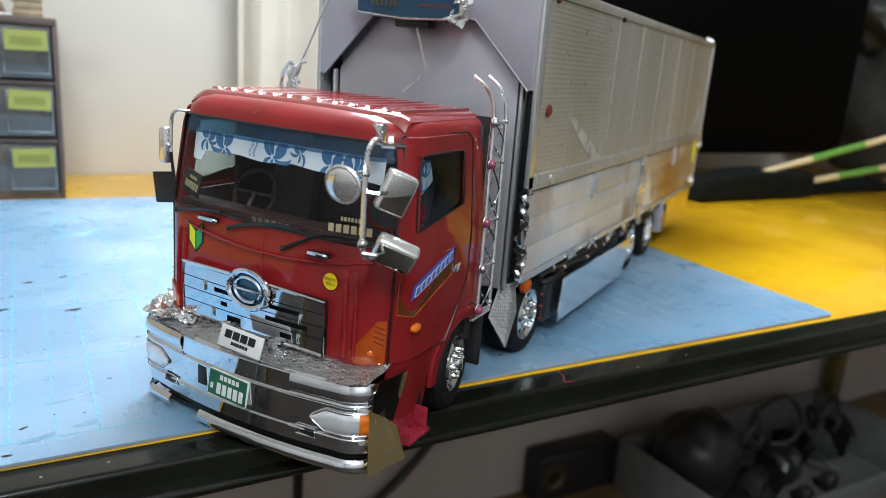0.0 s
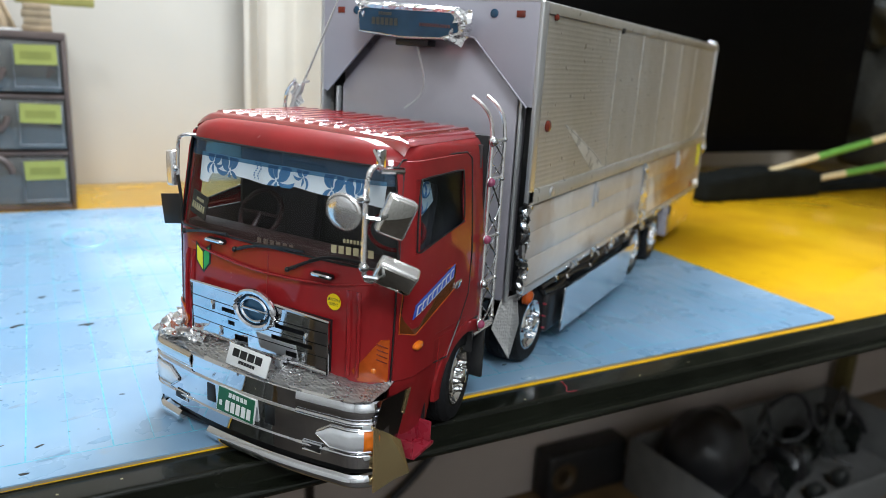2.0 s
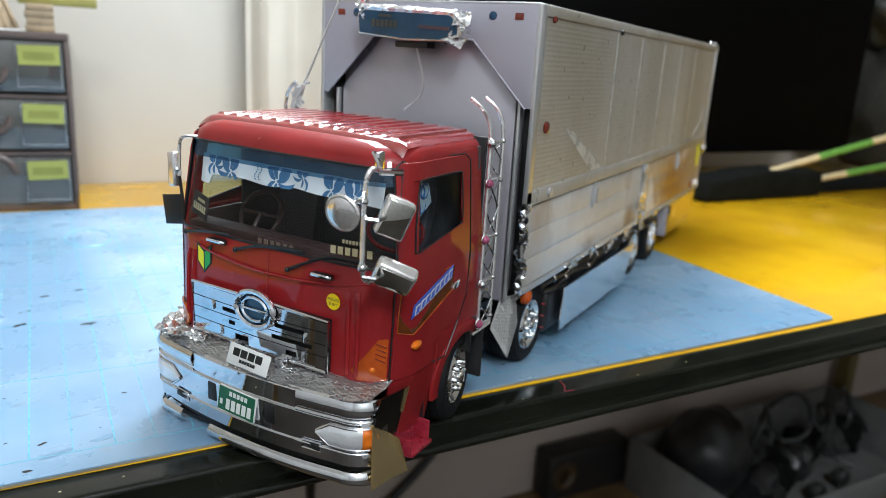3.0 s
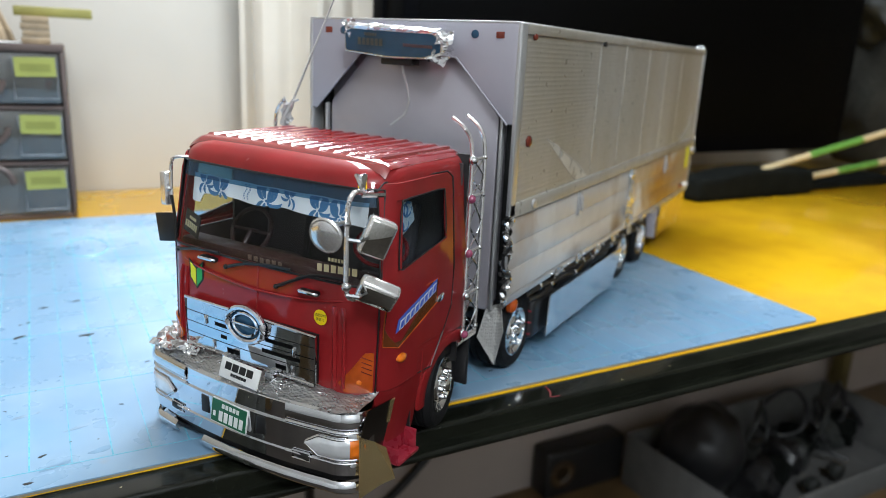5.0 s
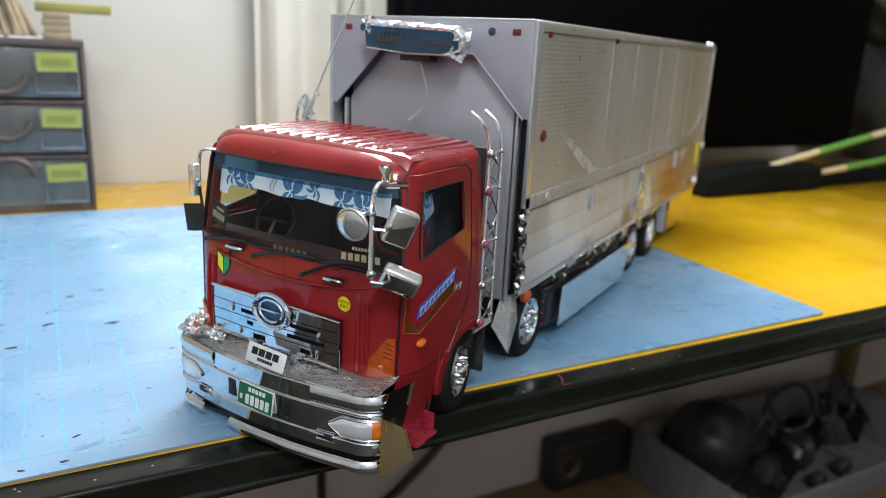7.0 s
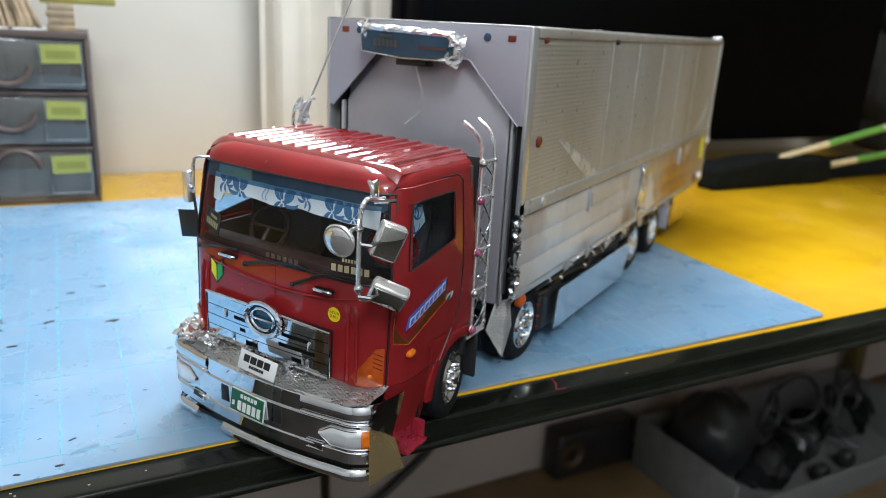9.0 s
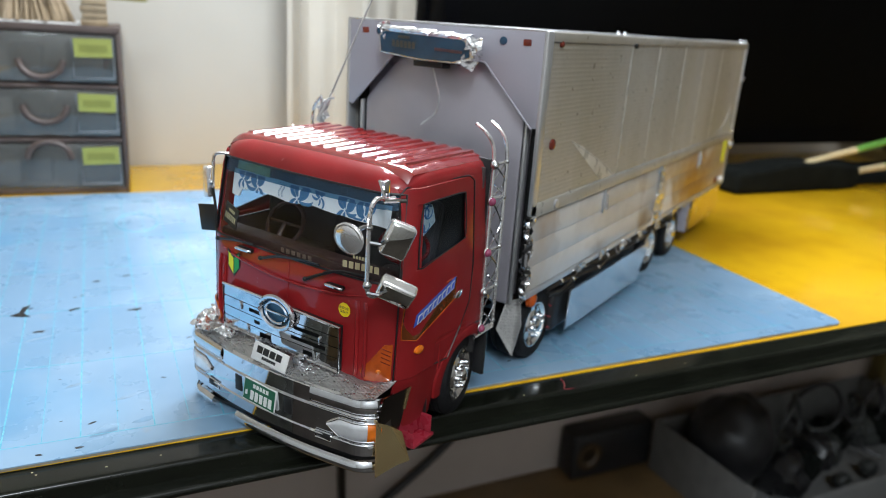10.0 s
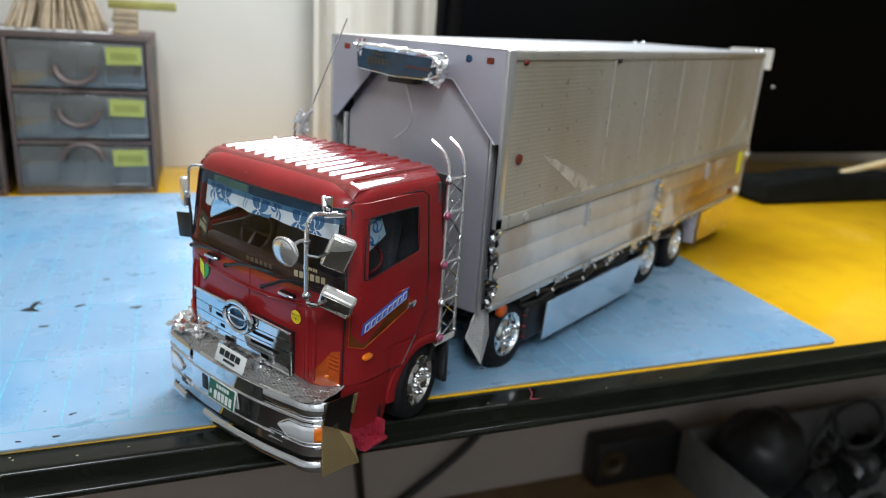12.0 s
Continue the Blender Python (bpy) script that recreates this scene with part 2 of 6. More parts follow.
add_stain(GATE, (0.70, 0.69, 0.66), 28, (0.53, 0.60), 0.8)
add_stain(GATE, (0.24, 0.13, 0.045), 20, (0.56, 0.66), 0.75)
# pale upright bands are painted reflections; the brown layers are stains
add_stain(ALU, (0.66, 0.66, 0.66), 16, (0.50, 0.66), 0.7, (1, 1, 0.15))
add_stain(ALU, (0.31, 0.275, 0.205), 8, (0.46, 0.62), 0.75, (1, 1, 0.3))
add_stain(ALU, (0.36, 0.31, 0.24), 24, (0.60, 0.74), 0.5, (1, 1, 0.3))
add_stain(TABLE, (0.40, 0.19, 0.01), 30, (0.66, 0.76), 0.5)
add_stain(TABLE, (0.46, 0.21, 0.008), 8, (0.46, 0.62), 0.55)
RUSTMARK = material("faint_tan_smear", (0.225, 0.335, 0.45), 0.4, var=0.3, scale=200)
DUSTMARK = material("grey_blue_smear", (0.165, 0.285, 0.41), 0.4, var=0.3, scale=200)
MATCORE = material("tan_mat_core", (0.28, 0.24, 0.17), 0.6, var=0.2, scale=40)
GRID = material("cyan_mat_line", (0.14, 0.46, 0.58), 0.28, var=0.1)

# ---- mesh tools, in centimetres ----


def blank():
    return bmesh.new()


def put(bm, other):
    me = bpy.data.meshes.new("tmp")
    other.to_mesh(me)
    other.free()
    bm.from_mesh(me)
    bpy.data.meshes.remove(me)
    return bm


def block(x0, x1, y0, y1, z0, z1, bevel=0.0, seg=2):
    b = bmesh.new()
    bmesh.ops.create_cube(b, size=1)
    for v in b.verts:
        v.co = ((x0 + x1) / 2 + v.co.x * (x1 - x0), (y0 + y1) / 2 + v.co.y * (y1 - y0), (z0 + z1) / 2 + v.co.z * (z1 - z0))
    if bevel:
        bmesh.ops.bevel(b, geom=b.edges[:], offset=bevel, segments=seg, affect="EDGES", profile=0.5)
    return b


def curve_points(pts, n=6):
    """A smooth line through the points."""
    pts = [Vector(p) for p in pts]
    if len(pts) < 3:
        return pts
    ext = [2 * pts[0] - pts[1], *pts, 2 * pts[-1] - pts[-2]]
    out = []
    for i in range(1, len(ext) - 2):
        a, b, c, d = ext[i - 1:i + 3]
        for k in range(n):
            t = k / n
            out.append(0.5 * (2 * b + (c - a) * t + (2 * a - 5 * b + 4 * c - d) * t * t + (3 * b - a - 3 * c + d) * t ** 3))
    return out + [pts[-1]]


def tube(pts, r, seg=8, closed=False, taper=None):
    pts = [Vector(p) for p in pts]
    b = bmesh.new()
    rings = []
    n = len(pts)
    up = Vector((0.13, 0.21, 0.97))
    for i, p in enumerate(pts):
        a = pts[(i - 1) % n] if closed or i else pts[0]
        c = pts[(i + 1) % n] if closed or i < n - 1 else pts[-1]
        d = (c - a).normalized()
        s = d.cross(up)
        if s.length < 1e-3:
            s = d.cross(Vector((1, 0, 0)))
        s.normalize()
        w = s.cross(d)
        rr = r if taper is None else r * (1 + (taper - 1) * i / max(1, n - 1))
        rings.append([b.verts.new(p + rr * (math.cos(2 * math.pi * k / seg) * s + math.sin(2 * math.pi * k / seg) * w)) for k in range(seg)])
    for i in range(n if closed else n - 1):
        q, w = rings[i], rings[(i + 1) % n]
        for k in range(seg):
            b.faces.new((q[k], q[(k + 1) % seg], w[(k + 1) % seg], w[k]))
    if not closed:
        b.faces.new(rings[0][::-1])
        b.faces.new(rings[-1])
    bmesh.ops.recalc_face_normals(b, faces=b.faces[:])
    return b


def prism(outline, place, depth, bevel=0.0):
    """A plate: 2D outline put into space by place(a, b, c), c from 0 to depth."""
    b = bmesh.new()
    lo = [b.verts.new(place(p, q, 0.0)) for p, q in outline]
    hi = [b.verts.new(place(p, q, depth)) for p, q in outline]
    b.faces.new(lo[::-1])
    b.faces.new(hi)
    n = len(outline)
    for i in range(n):
        b.faces.new((lo[i], lo[(i + 1) % n], hi[(i + 1) % n], hi[i]))
    bmesh.ops.recalc_face_normals(b, faces=b.faces[:])
    if bevel:
        bmesh.ops.bevel(b, geom=b.edges[:], offset=bevel, segments=2, affect="EDGES", profile=0.5)
    return b


def lathe(profile, axis="x", seg=28):
    """A turned body: profile of (along, radius)."""
    b = bmesh.new()
    rings = []
    for a, r in profile:
        ring = []
        for k in range(seg):
            c, s = r * math.cos(2 * math.pi * k / seg), r * math.sin(2 * math.pi * k / seg)
            ring.append(b.verts.new((a, c, s) if axis == "x" else (c, a, s) if axis == "y" else (c, s, a)))
        rings.append(ring)
    for q, w in zip(rings, rings[1:]):
        for k in range(seg):
            b.faces.new((q[k], q[(k + 1) % seg], w[(k + 1) % seg], w[k]))
    b.faces.new(rings[0])
    b.faces.new(rings[-1])
    bmesh.ops.recalc_face_normals(b, faces=b.faces[:])
    return b


def ball(c, r, seg=12):
    b = bmesh.new()
    bmesh.ops.create_uvsphere(b, u_segments=seg, v_segments=max(6, seg // 2), radius=r)
    bmesh.ops.translate(b, verts=b.verts[:], vec=c)
    return b


def crumple(w, h, n, m, amp, seed, curl=0.0):
    """A small sheet of creased foil round the origin."""
    rnd = random.Random(seed)
    b = bmesh.new()
    g = []
    for j in range(m + 1):
        row = []
        for i in range(n + 1):
            x, y = w * (i / n - 0.5), h * (j / m - 0.5)
            edge = 0.38 if i in (0, n) or j in (0, m) else 0.25
            x += rnd.uniform(-edge, edge) * w / n
            y += rnd.uniform(-edge, edge) * h / m
            row.append(b.verts.new((x, y, curl * (x / w) ** 2 * w + rnd.uniform(-amp, amp))))
        g.append(row)
    for j in range(m):
        for i in range(n):
            p, q, r, s = g[j][i], g[j][i + 1], g[j + 1][i + 1], g[j + 1][i]
            for f in (((p, q, r), (p, r, s)) if rnd.random() < 0.5 else ((p, q, s), (q, r, s))):
                b.faces.new(f)
    return b


def shift(b, x=0, y=0, z=0):
    bmesh.ops.translate(b, verts=b.verts[:], vec=(x, y, z))
    return b


def turned(b, m):
    bmesh.ops.transform(b, matrix=m, verts=b.verts[:])
    return b


def part(name, bm, mat, parent=None, label="", smooth=True, angle=35, thick=0.0, bevel=0.0):
    """Links a bmesh (centimetres) as one mesh object, under a thing or under a part."""
    for v in bm.verts:
        v.co *= CM
    bm.normal_update()
    me = bpy.data.meshes.new(name)
    if smooth:
        for f in bm.faces:
            f.smooth = True
        lim = radians(angle)
        for e_ in bm.edges:
            if len(e_.link_faces) == 1 or (len(e_.link_faces) == 2 and e_.calc_face_angle(0) > lim):
                e_.smooth = False
    bm.to_mesh(me)
    bm.free()
    for m in (mat if isinstance(mat, (list, tuple)) else [mat]):
        me.materials.append(m)
    ob = new(name, me)
    if parent:
        ob.parent = parent
    if thick:
        s = ob.modifiers.new("thickness", "SOLIDIFY")
        s.thickness, s.offset = thick * CM, -1
    if bevel:
        s = ob.modifiers.new("edge", "BEVEL")
        s.width, s.segments, s.limit_method = bevel * CM, 2, "ANGLE"
    if label:
        tagged(ob, label)
    return ob


def piece(name, data, parent, m=None):
    ob = new(name, data)
    ob.parent = parent
    if m is not None:
        ob.matrix_basis = m
    return ob


def thing(name, m=None):
    ob = new(name)
    ob.empty_display_size = 0.02
    if m is not None:
        ob.matrix_basis = m
    return ob


def at(x, y, z):
    return Matrix.Translation((x * CM, y * CM, z * CM))


# ---- desk ----


def desk_setting():
    top = thing("desk_top", desk(0, 0))
    b = block(-140, 160, 0.72, 41.2, -1.12, -0.11, 0.03)
    part("laminate", b, TABLE, top)
    # rounded black edge strip with two beads
    prof = [(0.71, -1.15), (0.71, -0.15), (0.61, -0.14), (-0.12, -0.145)]
    prof += [(-0.20 - 0.13 * math.sin(radians(k)), -0.275 + 0.13 * math.cos(radians(k))) for k in range(0, 91, 11)]
    prof += [(-0.335, -0.5), (-0.36, -0.74), (-0.50, -0.76)]
    prof += [(-0.58 - 0.13 * math.sin(radians(k)), -0.90 + 0.13 * math.cos(radians(k))) for k in range(0, 181, 15)]
    prof += [(-0.52, -1.12), (-0.4, -1.15)]
    b = prism(prof, lambda p, q, c: (-140 + c, p, q), 300)
    part("edge_trim", b, TRIM, top, "glossy black plastic edge strip")
    part("red_smear", tube(curve_points([(10.85, 0.55, -0.14), (10.75, 0.15, -0.14), (10.55, -0.14, -0.14), (10.9, -0.2, -0.15)], 4), 0.03, 5, taper=0.6), PINK, top, "small red paint smear")
    for u, v in ((-6.1, 0.45), (-6.0, 0.3), (-4.3, 0.1), (-2.9, 0.2), (13.8, -0.1), (8.9, -0.08), (16.4, 0.1)):
        part("dust_speck", block(u - 0.03, u + 0.03, v - 0.015, v + 0.015, -0.15, -0.125, 0.006), CREAM3, top)
    tagged(top, "yellow laminate desk top with a black plastic edge", "desk top", kind="structure")
    leg = block(-139, -136, 2, 40, -70, -1.12, 0.2)
    put(leg, block(157, 160, 2, 40, -70, -1.12, 0.2))
    part("desk_side", leg, WOOD_D, top)
    return top


desk_setting()


def cutting_mat():
    m = thing("cutting_mat", desk(0, 0))
    out = []
    for cx, cy, a0 in ((27.7, 31.2, 0), (-17.6, 31.2, 90), (-17.6, 1.04, 180), (26.3, 1.40, 270)):
        for k in range(5):
            a = radians(a0 + 22.5 * k)
            out.append((cx + 0.45 * math.cos(a), cy + 0.45 * math.sin(a)))
    part("core", prism(out, lambda p, q, c: (p, q, -0.107 + c), 0.068), MATCORE, m, "tan core layer of the mat")
    part("sheet", prism(out, lambda p, q, c: (p, q, -0.039 + c), 0.037), MAT, m)
    def line_mesh(name, x0, x1, y0, y1):
        o = part(name, block(x0, x1, y0, y1, -0.002, 0.003), GRID, m, smooth=False)
        return o
    thin = line_mesh("grid_line", -0.012, 0.012, 1.65, 29.65)
    thick = line_mesh("grid_line", -0.02, 0.02, 1.65, 29.65)
    thin.matrix_basis, thick.matrix_basis = at(-15.94, 0, 0), at(-14.94, 0, 0)
    for i in range(-14, 25):
        piece("grid_line", (thick if i % 2 else thin).data, m, at(i + 0.06, 0, 0))
    cross = line_mesh("grid_line", -15.94, 24.06, -0.016, 0.016)
    cross.matrix_basis = at(0, 1.65, 0)
    for j in range(1, 7):
        piece("grid_line", cross.data, m, at(0, 1.65 + (5 if j < 6 else 4.6) * j, 0.001))
    # ink marks and scraps of dark paint
    marks = [(-4.43, 14.83, 0.45), (-3.18, 15.29, 0.5), (-4.98, 13.21, 0.3), (-5.25, 13.05, 0.2), (-5.28, 11.7, 0.75), (-3.02, 11.05, 0.75),
             (-6.87, 12.21, 0.3), (-6.44, 9.73, 0.5), (-1.31, 7.68, 0.25), (-5.46, 2.73, 0.14), (-4.63, 2.36, 0.3), (-5.57, 5.52, 0.12),
             (-2.44, 4.67, 0.18), (-3.92, 2.86, 0.08), (-3.23, 2.72, 0.08), (-4.97, 1.1, 0.3), (-5.96, 1.05, 0.25), (-4.76, 6.66, 0.1),
             (-4.04, 7.52, 0.09), (9.0, 3.4, 0.2), (12.5, 6.0, 0.3), (15.2, 4.1, 0.2), (18.0, 6.6, 0.3), (9.6, 2.2, 0.25)]
    rnd = random.Random(5)
    for u, v, s in marks:
        n = 9
        a0 = rnd.uniform(-0.3, 0.6)
        pts = []
        for k in range(n):
            a = 2 * math.pi * k / n
            r = s * rnd.uniform(0.25, 0.5)
            p, q = r * math.cos(a), 0.42 * r * math.sin(a)
            pts.append((u + p * math.cos(a0) - q * math.sin(a0), v + p * math.sin(a0) + q * math.cos(a0)))
        part("ink_mark", prism(pts, lambda p, q, c: (p, q, -0.002 + c), 0.008), INK, m, smooth=False)
    for pts in ([(-7.54, 11.60), (-7.22, 11.85), (-7.13, 12.41), (-6.87, 12.60), (-6.93, 12.28), (-7.06, 11.75), (-6.77, 11.34), (-7.19, 11.42)],):
        part("ink_mark", prism(pts, lambda p, q, c: (p, q, -0.002 + c), 0.012), INK, m, "branching dark paint mark", smooth=False)
    for u, v, s_, w_, mm in ((-3.6, 3.7, 1.1, 0.22, RUSTMARK), (-5.0, 5.0, 0.9, 0.18, RUSTMARK), (-3.2, 2.1, 0.7, 0.3, DUSTMARK), (-4.3, 1.7, 0.9, 0.25, DUSTMARK), (-6.4, 9.1, 1.2, 0.14, RUSTMARK), (14.0, 2.6, 1.6, 0.3, DUSTMARK), (11.2, 4.4, 0.6, 0.3, DUSTMARK)):
        pts = []
        for k in range(14):
            a = 2 * math.pi * k / 14
            r = rnd.uniform(0.35, 0.55)
            pts.append((u + s_ * r * math.cos(a), v + w_ * r * math.sin(a) + 0.15 * s_ * math.cos(a)))
        part("glue_smear", prism(pts, lambda p, q, c: (p, q, -0.002 + c), 0.004), mm, m, smooth=False)
    ring = [(-2.28 + 1.1 * math.cos(a / 16 * math.pi), 24.3 + 1.9 * math.sin(a / 16 * math.pi), 0.0) for a in range(32)]
    part("glue_ring", tube(ring, 0.03, 5, closed=True), GRID, m)
    tagged(m, "light blue cutting mat with grid lines and paint stains", "cutting mat")


cutting_mat()


def room():
    f = part("floor", block(-200, 260, -220, 51, -74, -70), FLOORM)
    f.matrix_basis = desk(0, 0)
    tagged(f, "brown wooden floor in shade", "floor", kind="structure")
    for name, dims in (("wall_back", (-200, 260, 41.4, 46.4, -70, 170)), ("wall_front", (-200, 260, -222, -217, -70, 170)),
                       ("wall_left", (-205, -200, -222, 46.4, -70, 170)), ("wall_right", (260, 265, -222, 46.4, -70, 170))):
        w = part(name, block(*dims), WALL if name in ("wall_back", "wall_right") else WALL_DIM)
        w.matrix_basis = desk(0, 0)
        tagged(w, "plain cream papered wall", "wall", kind="structure")
    c = part("ceiling", block(-205, 265, -222, 46.4, 170, 174), CEIL)
    c.matrix_basis = desk(0, 0)
    tagged(c, "plain white ceiling", "ceiling", kind="structure")


room()


def curtain():
    """Hanging folds beside the desk lamp's corner."""
    b = bmesh.new()
    rows = []
    n = 90
    for z in (-30, 0, 30, 60, 110):
        row = []
        for i in range(n):
            u = 9.9 + 34 * i / (n - 1)
            v = 39.3 + 0.9 * math.sin(u * 1.05 + 0.3) + 0.5 * math.sin(u * 2.3 + z * 0.004) + (1.2 if u < 10.5 else 0)
            row.append(b.verts.new((u, v, z)))
        rows.append(row)
    for q, w in zip(rows, rows[1:]):
        for i in range(n - 1):
            b.faces.new((q[i], q[i + 1], w[i + 1], w[i]))
    ob = part("curtain", b, CURTAIN, thick=0.2)
    ob.matrix_basis = desk(0, 0)
    tagged(ob, "cream cloth curtain hanging in soft folds", "curtain")


curtain()

# ---- the truck ----
truck = thing("model_truck")
tagged(truck, "red and aluminium model truck with chrome trim on a blue mat", "model truck")


def lerp_table(table, z):
    for (a, p), (b, q) in zip(table, table[1:]):
        if z <= b:
            t = (z - a) / (b - a)
            return p + (q - p) * max(0.0, min(1.0, t))
    return table[-1][1]


FRONT = [(2.2, 0.02), (3.0, -0.03), (4.4, 0.0), (5.3, 0.06), (7.72, 0.42), (7.95, 0.52), (8.12, 0.70), (8.24, 0.95), (8.32, 1.3)]
WIDTH = [(2.2, 3.80), (4.6, 3.80), (5.4, 3.77), (7.6, 3.58), (7.95, 3.52), (8.12, 3.42), (8.24, 3.26), (8.32, 3.0)]
RADIUS = [(2.2, 1.3), (4.4, 1.25), (5.4, 1.1), (7.7, 0.95), (8.32, 1.0)]
CAB_BACK = 4.75
ARC = 8


def outline(z, inset=0.0, back=CAB_BACK, front=FRONT, width=WIDTH, radius=RADIUS, bow=0.10):
    """The cab's plan at height z, from the rear of one side round the front to the rear of the other."""
    y0, w, r = lerp_table(front, z) + inset, lerp_table(width, z) - inset, lerp_table(radius, z)
    pts = [(w, back), (w, 3.6), (w, y0 + bow + r + 0.02)]
    for k in range(ARC + 1):
        a = math.pi / 2 * k / ARC
        pts.append((w - r + r * math.cos(a), y0 + bow + r - r * math.sin(a)))
    m = 10
    for k in range(1, m):
        x = (w - r) * (1 - 2 * k / m)
        pts.append((x, y0 + bow * (abs(x) / (w - r)) ** 2))
    for k in range(ARC, -1, -1):
        a = math.pi / 2 * k / ARC
        pts.append((-(w - r + r * math.cos(a)), y0 + bow + r - r * math.sin(a)))
    pts += [(-w, y0 + bow + r + 0.02), (-w, 3.6), (-w, back)]
    return pts


def side_x(y, z):
    """Half width of the cab at depth y and height z, round corner included."""
    y0, w, r = lerp_table(FRONT, z), lerp_table(WIDTH, z), lerp_table(RADIUS, z)
    d = y0 + 0.10 + r - y
    return w if d <= 0 else w - r + math.sqrt(max(0.0, r * r - d * d))


def loft(zs, keep, inset=0.0, mat_of=None, **kw):
    b = bmesh.new()
    rows = [[b.verts.new((x, y, z)) for x, y in outline(z, inset, **kw)] for z in zs]
    for j in range(len(zs) - 1):
        for i in range(len(rows[0]) - 1):
            if keep(i, (zs[j] + zs[j + 1]) / 2):
                f = b.faces.new((rows[j][i], rows[j + 1][i], rows[j + 1][i + 1], rows[j][i + 1]))
                if mat_of:
                    f.material_index = mat_of(i, (zs[j] + zs[j + 1]) / 2)
    for v in [v for v in b.verts if not v.link_faces]:
        b.verts.remove(v)
    return b


N_OUT = len(outline(5.0))
A0, A1 = 3, 3 + ARC                    # the arc at one side
F1 = A1 + 10                           # start of the other arc
GLASS_FROM, GLASS_TO = A0 + 3, F1 + ARC - 3


def is_side(i):
    return i < 3 or i >= N_OUT - 4


def shell_keep(i, z):
    if z < 3.1 and is_side(i):
        return False
    if 5.38 < z < 7.70 and GLASS_FROM <= i < GLASS_TO:
        return False
    if 5.62 < z < 7.50 and (i == 1 or i == N_OUT - 3):
        return False
    return True


DASH = material("dark_red_dashboard", (0.045, 0.020, 0.018), 0.5, var=0.3, scale=60)
LINING = material("grey_cab_lining", (0.075, 0.062, 0.062), 0.6, var=0.25, scale=40)
CABM = Matrix.Translation((0, 0.0075, 0.0137)) @ pose(0, 0, 0, 0, 0.9, 0) @ Matrix.Translation((0, 0, -0.013))
zs = [2.3, 2.7, 3.1, 3.8, 4.4, 5.0, 5.3, 5.38, 5.62, 6.2, 6.8, 7.5, 7.70, 7.84, 7.95, 8.04, 8.12, 8.18, 8.24, 8.28, 8.32]
cab = part("cab", loft(zs, shell_keep), RED, truck, "glossy dark red cab shell", thick=0.07)
cab.matrix_basis = CABM


